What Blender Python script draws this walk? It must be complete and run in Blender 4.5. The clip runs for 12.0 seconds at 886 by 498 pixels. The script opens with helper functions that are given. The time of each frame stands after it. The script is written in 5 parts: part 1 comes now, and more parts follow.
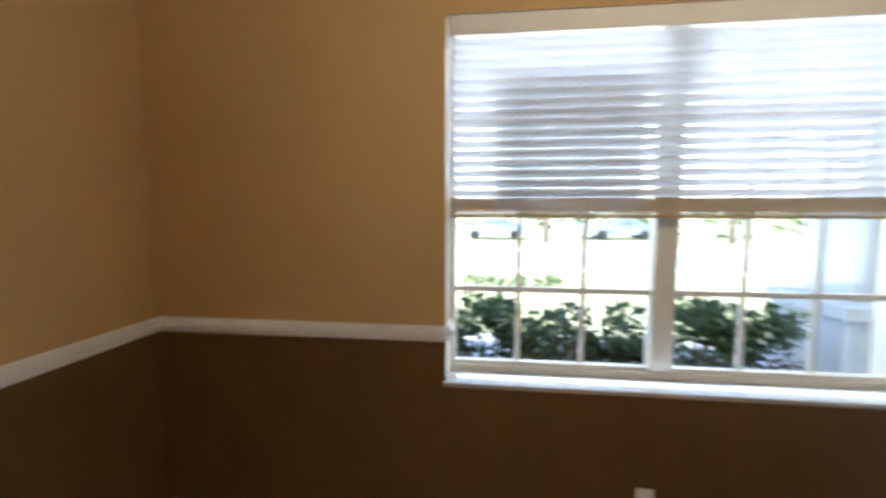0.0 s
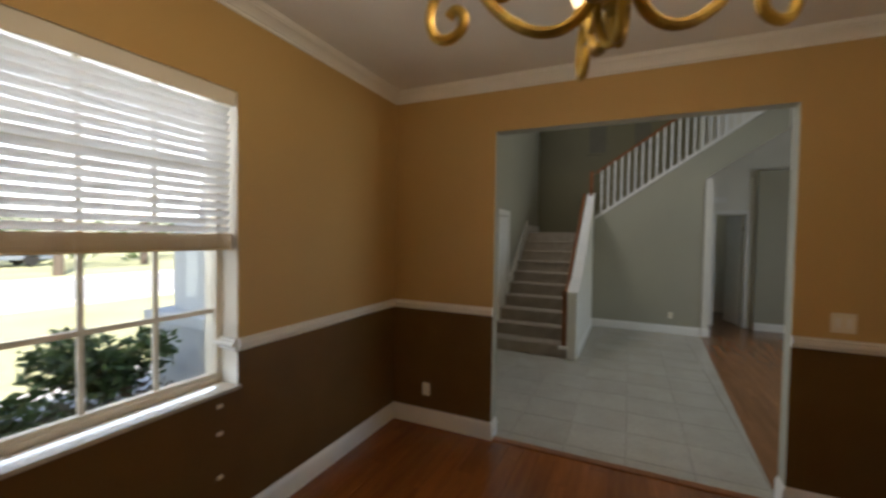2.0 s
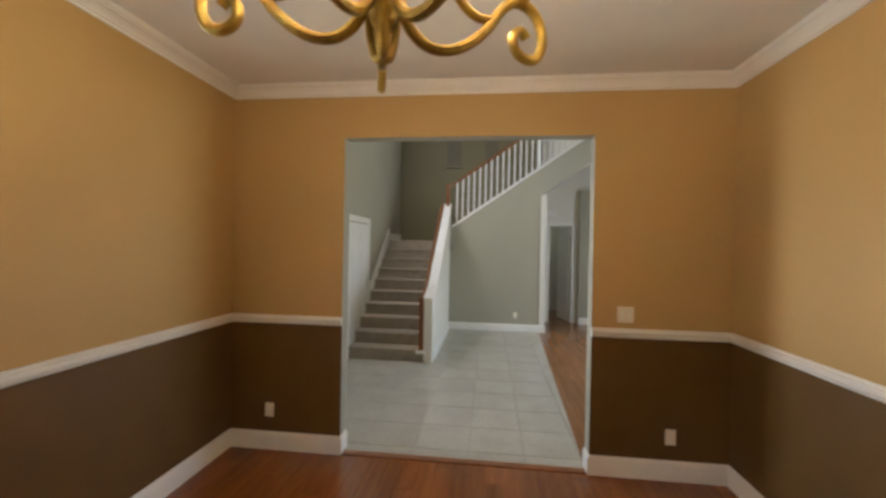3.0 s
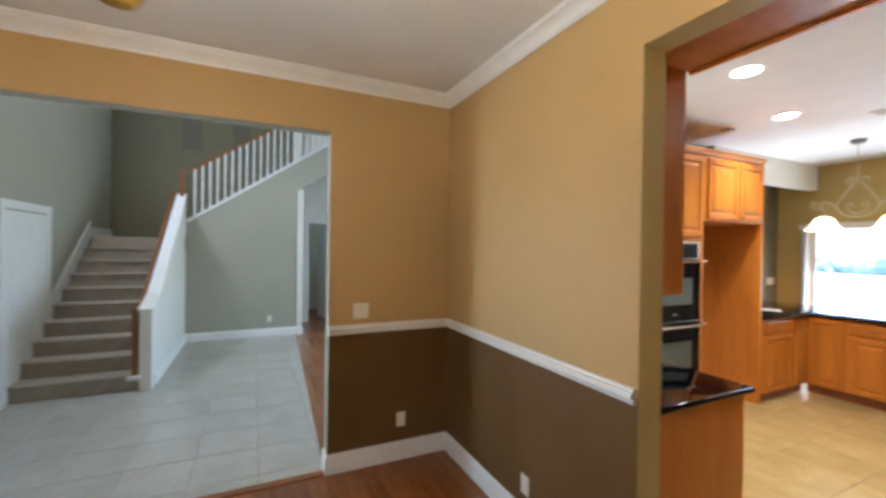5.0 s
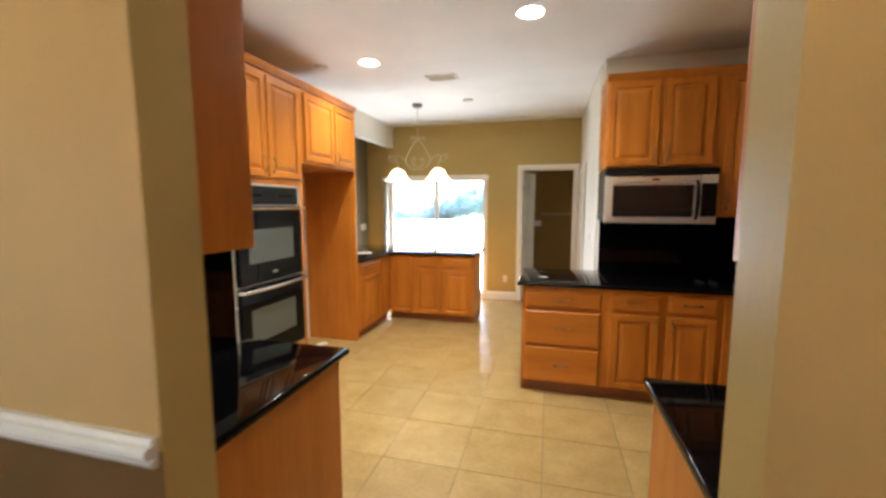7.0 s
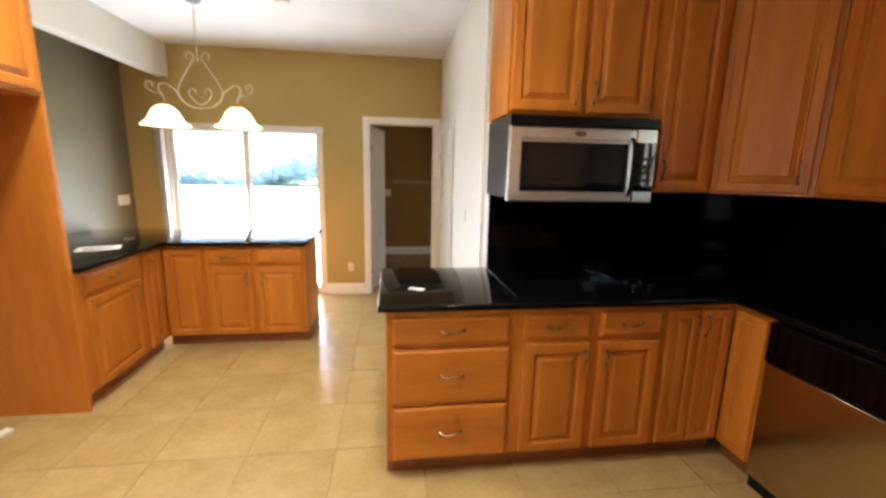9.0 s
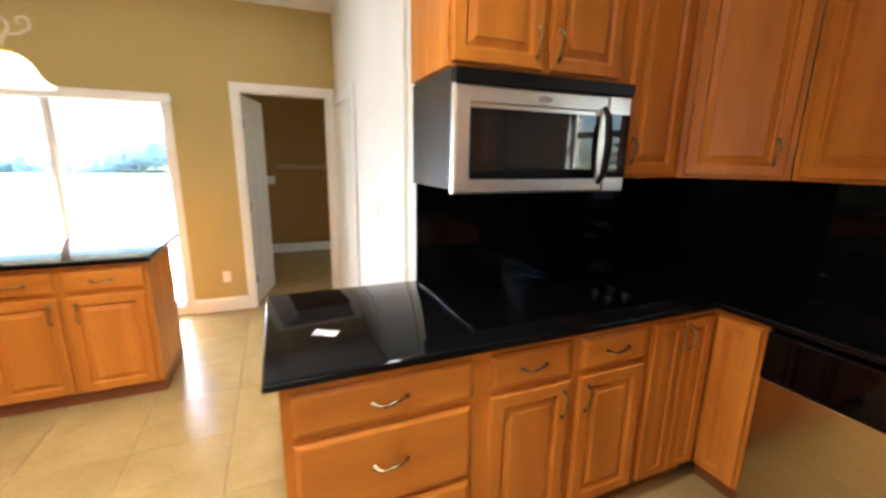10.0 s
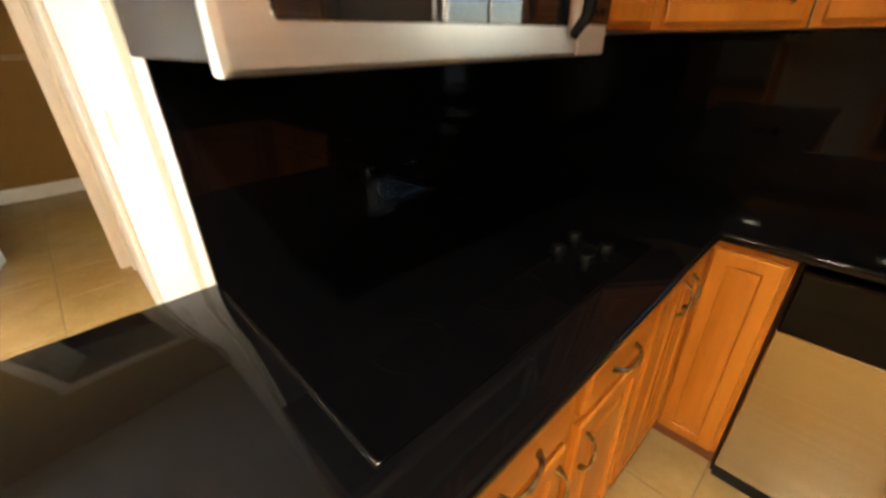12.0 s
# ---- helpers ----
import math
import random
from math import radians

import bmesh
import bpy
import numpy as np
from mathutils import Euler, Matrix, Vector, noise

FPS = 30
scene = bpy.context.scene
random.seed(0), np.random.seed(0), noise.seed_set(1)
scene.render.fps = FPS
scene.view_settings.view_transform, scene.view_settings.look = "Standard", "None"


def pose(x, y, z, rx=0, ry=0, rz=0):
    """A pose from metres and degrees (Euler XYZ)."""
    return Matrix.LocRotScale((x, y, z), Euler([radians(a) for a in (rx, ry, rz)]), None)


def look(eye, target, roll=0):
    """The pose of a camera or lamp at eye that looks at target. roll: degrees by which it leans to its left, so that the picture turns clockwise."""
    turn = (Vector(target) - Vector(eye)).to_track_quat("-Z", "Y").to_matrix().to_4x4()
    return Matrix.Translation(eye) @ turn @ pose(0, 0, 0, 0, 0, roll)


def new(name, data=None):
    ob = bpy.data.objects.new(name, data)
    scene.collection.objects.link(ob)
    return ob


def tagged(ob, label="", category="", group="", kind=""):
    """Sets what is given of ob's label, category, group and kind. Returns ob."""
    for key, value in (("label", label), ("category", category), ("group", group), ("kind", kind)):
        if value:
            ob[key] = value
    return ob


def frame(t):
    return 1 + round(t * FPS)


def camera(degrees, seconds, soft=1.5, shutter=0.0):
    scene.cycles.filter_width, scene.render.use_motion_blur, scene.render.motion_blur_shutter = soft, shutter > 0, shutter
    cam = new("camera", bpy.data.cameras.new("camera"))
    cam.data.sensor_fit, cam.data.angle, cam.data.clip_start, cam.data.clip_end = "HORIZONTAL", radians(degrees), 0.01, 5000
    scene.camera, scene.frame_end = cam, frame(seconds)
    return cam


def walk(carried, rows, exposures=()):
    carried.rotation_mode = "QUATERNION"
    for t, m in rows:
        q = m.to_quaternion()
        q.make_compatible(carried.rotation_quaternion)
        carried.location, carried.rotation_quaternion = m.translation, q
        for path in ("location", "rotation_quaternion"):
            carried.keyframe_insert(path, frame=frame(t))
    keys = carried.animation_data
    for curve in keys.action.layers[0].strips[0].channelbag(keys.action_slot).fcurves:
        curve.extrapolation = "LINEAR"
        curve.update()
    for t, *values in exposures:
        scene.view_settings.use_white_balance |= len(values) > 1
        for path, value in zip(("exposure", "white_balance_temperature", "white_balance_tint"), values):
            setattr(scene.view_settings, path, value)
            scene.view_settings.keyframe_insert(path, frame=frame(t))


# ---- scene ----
cam = camera(95.5, 12.0, soft=2.8, shutter=0.4)
PATH = [
    (0, (0.63, -0.782, 1.644), (0.401, 1.197, 1.462), 0.1),
    (0.2, (0.656, -0.742, 1.642), (0.801, 1.246, 1.476), -1.6),
    (0.5, (0.625, -0.729, 1.641), (1.254, 1.164, 1.492), -1.8),
    (0.8, (0.671, -0.728, 1.641), (1.745, 0.95, 1.466), 0.2),
    (1, (0.716, -0.728, 1.669), (2.026, 0.772, 1.493), 1.0),
    (1.5, (0.816, -0.852, 1.668), (2.386, 0.382, 1.561), 1.0),
    (2, (0.88, -0.96, 1.713), (2.694, -0.121, 1.65), 0.9),
    (2.5, (0.928, -1.04, 1.721), (2.852, -0.495, 1.674), 0.5),
    (2.7, (0.928, -1.075, 1.71), (2.885, -0.663, 1.674), 0.7),
    (4.3, (0.965, -1.233, 1.765), (2.924, -1.633, 1.799), 1.1),
    (4.5, (0.967, -1.267, 1.761), (2.903, -1.77, 1.777), 0.8),
    (5, (0.995, -1.384, 1.728), (2.803, -2.238, 1.72), 0.8),
    (5.5, (1.014, -1.53, 1.711), (2.607, -2.737, 1.651), 1.4),
    (6, (1.163, -1.742, 1.683), (2.298, -3.385, 1.572), 1.2),
    (6.5, (1.27, -1.914, 1.692), (1.988, -3.774, 1.527), -0.1),
    (7, (1.362, -2.224, 1.648), (1.865, -4.147, 1.433), -0.0),
    (7.5, (1.411, -2.613, 1.663), (1.676, -4.577, 1.394), 0.4),
    (7.7, (1.459, -2.786, 1.645), (1.603, -4.77, 1.435), 0.9),
    (9.3, (1.553, -4.038, 1.64), (1.197, -5.968, 1.252), 1.2),
    (9.5, (1.562, -4.192, 1.627), (1.113, -6.107, 1.267), 1.2),
    (10, (1.528, -4.566, 1.63), (0.781, -6.368, 1.19), 0.9),
    (10.5, (1.373, -4.847, 1.611), (0.505, -6.569, 1.079), 0.4),
    (11, (1.295, -5.102, 1.598), (0.305, -6.705, 0.925), 0.7),
    (11.5, (1.245, -5.327, 1.591), (-0.004, -6.736, 0.917), -0.0),
    (12, (1.052, -5.499, 1.525), (-0.176, -6.787, 0.612), -0.9),
]
EXPOSURES = [(0.0, 1.9, 5350, 10), (0.5, 1.6, 5500, 10), (1.0, 1.2, 5950, 10), (1.5, 1.05, 6200, 10), (2.0, 1.1, 6400, 12), (2.5, 1.6, 7700, 14), (2.7, 1.95, 7100, 14), (4.5, 2.27, 5400, 10), (5.5, 2.36, 5300, 9),
             (6.5, 2.22, 5550, 7), (7.0, 2.25, 5800, 7), (7.7, 2.3, 5750, 8), (9.5, 2.52, 5650, 9), (10.0, 2.74, 5550, 9), (10.5, 2.78, 5700, 8), (11.0, 3.12, 6000, 8), (11.5, 3.2, 6250, 8), (12.0, 3.15, 6650, 9)]
UNIT = 0.92                                     # the plan below is drawn in units of this many metres
walk(cam, [(t, look(Vector(eye) * UNIT, Vector(target) * UNIT, roll)) for t, eye, target, roll in PATH], EXPOSURES)

# ---- world and light ----
world = bpy.data.worlds.new("sky")
scene.world = world
world.use_nodes = True
wn = world.node_tree.nodes
sky = wn.new("ShaderNodeTexSky")
sky.sky_type, sky.sun_disc = "NISHITA", False
SUN_DIR = Vector((-0.35, -0.60, 0.72)).normalized()
sky.sun_elevation = math.asin(SUN_DIR.z)
sky.sun_rotation = math.atan2(SUN_DIR.x, SUN_DIR.y)
wn["Background"].inputs[1].default_value = 0.15
world.node_tree.links.new(sky.outputs[0], wn["Background"].inputs[0])
sun = new("sun", bpy.data.lights.new("sun", "SUN"))
sun.data.energy, sun.data.angle, sun.data.color = 5.0, radians(0.5), (1.0, 0.95, 0.87)
sun.matrix_world = look((0, 0, 20), Vector((0, 0, 20)) - SUN_DIR)


def lamp(name, kind, place, watts, colour, size=0.1, aim=None, size_y=None, spread=math.pi):
    data = bpy.data.lights.new(name, kind)
    data.energy, data.color = watts, colour
    if kind == "AREA":
        data.size = size
        if size_y:
            data.shape, data.size_y = "RECTANGLE", size_y
        data.spread = spread
    elif kind != "SUN":
        data.shadow_soft_size = size
    ob = new(name, data)
    ob.matrix_world = look(place, aim) if aim else Matrix.Translation(place)
    return ob


# ---- materials ----
def material(name, colour, rough=0.5, metal=0.0, spots=None, grain=0.0, bump=0.0, bump_scale=200.0, stretch=(1, 1, 1),
             scale=3.0, vary=0.0, coat=0.0, spec=0.5, rough_vary=0.0):
    """colour, mixed with spots by a broad noise, a fine grain on top, bump, and a shade of its own for each object."""
    m = bpy.data.materials.new(name)
    m.use_nodes = True
    nodes, link = m.node_tree.nodes, m.node_tree.links.new
    bsdf = nodes["Principled BSDF"]
    bsdf.inputs["Roughness"].default_value, bsdf.inputs["Metallic"].default_value = rough, metal
    bsdf.inputs["Coat Weight"].default_value = coat
    bsdf.inputs["Coat Roughness"].default_value = 0.12
    bsdf.inputs["Specular IOR Level"].default_value = spec
    coord = nodes.new("ShaderNodeTexCoord")
    place = nodes.new("ShaderNodeMapping")
    place.inputs["Scale"].default_value = stretch
    link(coord.outputs["Object"], place.inputs["Vector"])
    broad = nodes.new("ShaderNodeTexNoise")
    broad.inputs["Scale"].default_value, broad.inputs["Detail"].default_value = scale, 5
    link(place.outputs[0], broad.inputs["Vector"])
    fine = nodes.new("ShaderNodeTexNoise")
    fine.inputs["Scale"].default_value, fine.inputs["Detail"].default_value = bump_scale, 3
    link(place.outputs[0], fine.inputs["Vector"])
    if vary:
        info = nodes.new("ShaderNodeObjectInfo")
        shift = nodes.new("ShaderNodeVectorMath")
        shift.operation = "ADD"
        times = nodes.new("ShaderNodeMath")
        times.operation, times.inputs[1].default_value = "MULTIPLY", 37.0
        link(info.outputs["Random"], times.inputs[0])
        link(coord.outputs["Object"], shift.inputs[0])
        link(times.outputs[0], shift.inputs[1])
        link(shift.outputs[0], place.inputs["Vector"])
    ramp = nodes.new("ShaderNodeMapRange")
    ramp.inputs[1].default_value, ramp.inputs[2].default_value = 0.32, 0.68
    link(broad.outputs[0], ramp.inputs[0])
    mix = nodes.new("ShaderNodeMix")
    mix.data_type = "RGBA"
    mix.inputs["A"].default_value = (*colour, 1)
    mix.inputs["B"].default_value = (*(spots or [c * 0.93 for c in colour]), 1)
    link(ramp.outputs[0], mix.inputs["Factor"])
    last = mix.outputs["Result"]
    if grain:
        g = nodes.new("ShaderNodeMix")
        g.data_type, g.blend_type = "RGBA", "OVERLAY"
        g.inputs["Factor"].default_value = grain
        link(last, g.inputs["A"])
        link(fine.outputs[0], g.inputs["B"])
        last = g.outputs["Result"]
    if vary:
        h = nodes.new("ShaderNodeHueSaturation")
        r = nodes.new("ShaderNodeMapRange")
        r.inputs[3].default_value, r.inputs[4].default_value = 1 - vary, 1 + vary
        link(info.outputs["Random"], r.inputs[0])
        link(r.outputs[0], h.inputs["Value"])
        link(last, h.inputs["Color"])
        last = h.outputs["Color"]
    link(last, bsdf.inputs["Base Color"])
    if rough_vary:
        r = nodes.new("ShaderNodeMapRange")
        r.inputs[3].default_value, r.inputs[4].default_value = max(rough - rough_vary, 0.02), rough + rough_vary
        link(broad.outputs[0], r.inputs[0])
        link(r.outputs[0], bsdf.inputs["Roughness"])
    if bump:
        b = nodes.new("ShaderNodeBump")
        b.inputs["Strength"].default_value, b.inputs["Distance"].default_value = bump, 0.003
        link(fine.outputs[0], b.inputs["Height"])
        link(b.outputs[0], bsdf.inputs["Normal"])
    return m


def glow(name, colour, power):
    m = bpy.data.materials.new(name)
    m.use_nodes = True
    b = m.node_tree.nodes["Principled BSDF"]
    b.inputs["Base Color"].default_value = (*colour, 1)
    b.inputs["Emission Color"].default_value = (*colour, 1)
    b.inputs["Emission Strength"].default_value = power
    return m


def glass(name, colour=(1, 1, 1), rough=0.0):
    m = bpy.data.materials.new(name)
    m.use_nodes = True
    b = m.node_tree.nodes["Principled BSDF"]
    b.inputs["Base Color"].default_value = (*colour, 1)
    b.inputs["Transmission Weight"].default_value, b.inputs["Roughness"].default_value = 1.0, rough
    b.inputs["IOR"].default_value = 1.45
    return m


M = dict(
    tan=material("tan wall paint", (0.50, 0.33, 0.125), 0.5, bump=0.25, bump_scale=90, scale=1.2, spots=(0.475, 0.31, 0.115), spec=0.3),
    brown=material("dark brown wall paint", (0.124, 0.066, 0.018), 0.42, bump=0.25, bump_scale=90, scale=4, spots=(0.144, 0.079, 0.024), rough_vary=0.06, spec=0.22),
    olive=material("olive tan wall paint", (0.47, 0.355, 0.12), 0.5, bump=0.25, bump_scale=90, scale=1.2, spec=0.3),
    sage=material("grey sage wall paint", (0.38, 0.36, 0.275), 0.55, spec=0.3, bump=0.25, bump_scale=90, scale=1.2),
    cream=material("cream wall paint", (0.74, 0.71, 0.62), 0.55, bump=0.25, bump_scale=90, scale=1.5),
    ceiling=material("white ceiling paint", (0.84, 0.835, 0.81), 0.8, bump=0.5, bump_scale=60, scale=2),
    white=material("white trim paint", (0.80, 0.78, 0.73), 0.3, scale=6, spots=(0.76, 0.74, 0.68), coat=0.1),
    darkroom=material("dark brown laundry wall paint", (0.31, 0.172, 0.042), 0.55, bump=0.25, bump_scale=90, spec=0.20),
    oak=material("honey maple cabinet wood", (0.56, 0.203, 0.022), 0.36, spots=(0.44, 0.143, 0.013), grain=0.14, bump=0.05, bump_scale=14, stretch=(4.5, 4.5, 0.6), scale=2.0, vary=0.08, spec=0.28, rough_vary=0.08),
    oakh=material("honey maple drawer wood", (0.56, 0.203, 0.022), 0.36, spots=(0.44, 0.143, 0.013), grain=0.14, bump=0.05, bump_scale=14, stretch=(0.6, 4.5, 4.5), scale=2.0, vary=0.08, spec=0.28, rough_vary=0.08),
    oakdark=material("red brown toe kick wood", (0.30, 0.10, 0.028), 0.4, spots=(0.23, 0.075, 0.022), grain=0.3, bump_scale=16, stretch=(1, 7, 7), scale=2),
    granite=material("black granite", (0.002, 0.002, 0.0025), 0.05, spots=(0.003, 0.003, 0.0035), scale=90, spec=0.17),
    blackglass=material("black ceramic glass", (0.006, 0.006, 0.007), 0.03, scale=5, spec=0.5),
    blackplastic=material("black plastic", (0.004, 0.004, 0.0045), 0.3, scale=8, spec=0.22),
    dwsteel=material("satin stainless steel", (0.50, 0.42, 0.28), 0.17, 1.0, spots=(0.45, 0.37, 0.24), grain=0.04, bump=0.04, bump_scale=30, stretch=(1, 1, 40), scale=2),
    steel=material("brushed stainless steel", (0.74, 0.72, 0.66), 0.3, 0.85, spots=(0.69, 0.67, 0.60), grain=0.05, bump=0.05, bump_scale=30, stretch=(1, 1, 40), scale=2),
    chrome=material("satin nickel", (0.55, 0.53, 0.50), 0.22, 1.0, scale=10),
    brass=material("antique brass handle", (0.46, 0.36, 0.21), 0.28, 1.0, scale=60, spots=(0.09, 0.065, 0.04)),
    gold=material("antique gold wrought iron", (0.58, 0.40, 0.075), 0.36, 0.55, spots=(0.27, 0.17, 0.028), scale=14, grain=0.3, bump=0.3, bump_scale=60),
    silver=material("pale painted iron", (0.58, 0.53, 0.42), 0.4, 0.2, scale=14, spots=(0.48, 0.43, 0.32)),
    wood=material("reddish brown wood floor", (0.26, 0.088, 0.020), 0.2, spots=(0.20, 0.062, 0.014), grain=0.28, bump=0.06, bump_scale=12, stretch=(0.7, 9, 9), scale=2.2, coat=0.2, vary=0.16),
    halfwood=material("brown hall wood floor", (0.30, 0.135, 0.055), 0.2, spots=(0.23, 0.10, 0.038), grain=0.3, bump_scale=12, stretch=(0.7, 9, 9), scale=2.2, vary=0.12),
    tile=material("beige ceramic floor tile", (0.41, 0.285, 0.115), 0.24, spots=(0.345, 0.23, 0.085), grain=0.2, bump=0.05, bump_scale=40, scale=5, vary=0.04, rough_vary=0.06),
    greytile=material("pale grey foyer tile", (0.46, 0.43, 0.37), 0.2, spots=(0.41, 0.38, 0.32), grain=0.15, bump_scale=40, scale=4, vary=0.03),
    # the grey-green of a reflection is put into this pane colour
    ovenpane=material("oven glass with a grey reflection in its colour", (0.085, 0.10, 0.092), 0.1, scale=5),
    screen=material("dark grey screened glass", (0.012, 0.011, 0.011), 0.03, scale=5),
    ceramic=material("black cooktop glass", (0.0016, 0.0016, 0.002), 0.04, scale=5, spec=0.15),
    knob=material("matt black knob", (0.002, 0.002, 0.002), 0.35, scale=9, spec=0.15),
    # darker than the sage paint: the walls' shade is put into this colour
    shadedolive=material("grey olive wall paint with shade in its colour", (0.17, 0.148, 0.082), 0.55, bump=0.25, bump_scale=90, scale=1.2, spec=0.3),
    grout=material("tan grout", (0.25, 0.175, 0.088), 0.85, scale=20, bump=0.3),
    greygrout=material("pale grey grout", (0.36, 0.33, 0.28), 0.85, scale=20, bump=0.3),
    carpet=material("taupe stair carpet", (0.37, 0.31, 0.24), 0.95, spots=(0.31, 0.26, 0.20), grain=0.5, bump=1.0, bump_scale=260, scale=9),
    rail=material("reddish oak handrail", (0.26, 0.092, 0.024), 0.35, spots=(0.19, 0.062, 0.016), stretch=(6, 6, 1), scale=3),
    slat=material("white blind slat", (0.80, 0.79, 0.77), 0.4, scale=5),
    # tan here is warm room shade put into the slat colour
    shadedslat=material("blind slat with tan shade in its colour", (0.52, 0.39, 0.22), 0.45, scale=8, stretch=(1, 1, 30), spots=(0.40, 0.29, 0.15)),
    vinyl=material("ivory window frame vinyl", (0.74, 0.69, 0.58), 0.4, scale=5),
    sill=material("pale marble sill", (0.46, 0.42, 0.35), 0.2, scale=7, spots=(0.39, 0.35, 0.29)),
    plate=material("ivory plastic plate", (0.78, 0.72, 0.58), 0.35, scale=9),
    signpaper=material("thin white sign paper", (0.8, 0.8, 0.79), 0.7, scale=9),
    paper=material("white paper", (0.8, 0.79, 0.76), 0.7, scale=9),
    ink=material("grey print", (0.25, 0.26, 0.28), 0.7),
    ring=material("dark grey burner print", (0.0028, 0.0028, 0.003), 0.25, spec=0.16),
    art=material("faded brown panel", (0.13, 0.115, 0.075), 0.7, scale=5),
    shade=glow("lit alabaster glass", (1.0, 0.78, 0.46), 0.9),
    can=glow("lit recessed lamp", (1.0, 0.90, 0.70), 30.0),
    pane=glass("window glass"),
    stucco=material("white stucco", (0.72, 0.72, 0.71), 0.85, bump=0.6, bump_scale=120, scale=3),
    lawn=material("sunny pale lawn grass", (0.42, 0.42, 0.20), 0.9, spots=(0.50, 0.47, 0.27), grain=0.4, bump=0.6, bump_scale=30, scale=0.6),
    concrete=material("pale concrete", (0.62, 0.60, 0.56), 0.85, spots=(0.55, 0.53, 0.49), grain=0.3, bump=0.3, bump_scale=60, scale=1.2),
    asphalt=material("pale concrete street", (0.40, 0.39, 0.37), 0.9, grain=0.4, bump=0.4, bump_scale=120, scale=0.8),
    leaf=material("dark hedge leaf", (0.035, 0.075, 0.022), 0.45, spots=(0.085, 0.13, 0.04), scale=2.5),
    redleaf=material("purple brown shrub leaf", (0.085, 0.045, 0.045), 0.5, spots=(0.05, 0.06, 0.03), scale=2.5),
    treeleaf=material("tree leaf", (0.06, 0.11, 0.03), 0.5, spots=(0.10, 0.15, 0.045), scale=0.6),
    # pale blue distance haze and glare are put into the leaf colour
    hazeleaf=material("far leaf with haze in its colour", (0.70, 0.80, 0.84), 0.9, spots=(0.76, 0.84, 0.87), scale=0.1),
    bark=material("grey brown bark", (0.13, 0.10, 0.075), 0.9, grain=0.5, bump=0.8, bump_scale=25, stretch=(4, 4, 0.7), scale=4),
    mulch=material("brown mulch", (0.10, 0.06, 0.035), 0.95, grain=0.6, bump=1.0, bump_scale=60, scale=6),
    greypaint=material("grey car paint", (0.28, 0.30, 0.32), 0.3, 0.4, coat=0.5),
    carpaint=material("silver blue car paint", (0.45, 0.52, 0.58), 0.25, 0.5, coat=0.6),
    rubber=material("black tyre rubber", (0.02, 0.02, 0.02), 0.8),
    carpane=material("grey car window", (0.16, 0.20, 0.24), 0.1),
    casemetal=material("glossy dark grey metal case", (0.03, 0.03, 0.033), 0.22, scale=5, spec=0.35),
)


# daylight glows through the thin vinyl slats and the paper sign
def let_through(m, share, colour=(0.80, 0.80, 0.80)):
    nodes, link = m.node_tree.nodes, m.node_tree.links.new
    thin = nodes.new("ShaderNodeBsdfTranslucent")
    thin.inputs["Color"].default_value = (*colour, 1)
    blend = nodes.new("ShaderNodeMixShader")
    blend.inputs[0].default_value = share
    link(nodes["Principled BSDF"].outputs[0], blend.inputs[1])
    link(thin.outputs[0], blend.inputs[2])
    link(blend.outputs[0], nodes["Material Output"].inputs[0])


let_through(M["slat"], 0.10)
let_through(M["signpaper"], 0.8)
# far leaves let through the same pale haze colour
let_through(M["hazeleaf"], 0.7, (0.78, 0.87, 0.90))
let_through(M["treeleaf"], 0.35, (0.12, 0.19, 0.04))
let_through(M["leaf"], 0.25, (0.08, 0.14, 0.04))


# ---- builders ----
def box(bm, x0, x1, y0, y1, z0, z1, bevel=0.0):
    vs = [bm.verts.new((x, y, z)) for x in (x0, x1) for y in (y0, y1) for z in (z0, z1)]
    fs = [bm.faces.new([vs[i] for i in q]) for q in ((0, 1, 3, 2), (4, 6, 7, 5), (0, 4, 5, 1), (2, 3, 7, 6), (0, 2, 6, 4), (1, 5, 7, 3))]
    if bevel:
        edges = list({e for f in fs for e in f.edges})
        bmesh.ops.bevel(bm, geom=edges, offset=bevel, segments=2, affect="EDGES", profile=0.5)
    return fs


def boxes(*specs, bevel=0.0):
    bm = bmesh.new()
    for s in specs:
        box(bm, *s, bevel=bevel)
    return bm


def link_mesh(name, bm, mat, smooth=False):
    me = bpy.data.meshes.new(name)
    bmesh.ops.recalc_face_normals(bm, faces=bm.faces)
    bm.to_mesh(me)
    bm.free()
    for m in (mat if isinstance(mat, (list, tuple)) else [mat]):
        me.materials.append(m)
    if smooth:
        me.shade_smooth()
        me.set_sharp_from_angle(angle=radians(40))
    return new(name, me)


def part(name, bm, mat, parent, label="", smooth=False):
    """One mesh under a thing or a part, in the parent's own space."""
    ob = link_mesh(name, bm, mat, smooth)
    ob.parent = parent
    return tagged(ob, label=label) if label else ob


def thing(name, m, label, category, group=""):
    ob = new(name)
    ob.empty_display_size = 0.1
    ob.matrix_world = m
    return tagged(ob, label, category, group)


def structure(name, bm, mat, label="", smooth=False):
    return tagged(link_mesh(name, bm, mat, smooth), label, kind="structure")


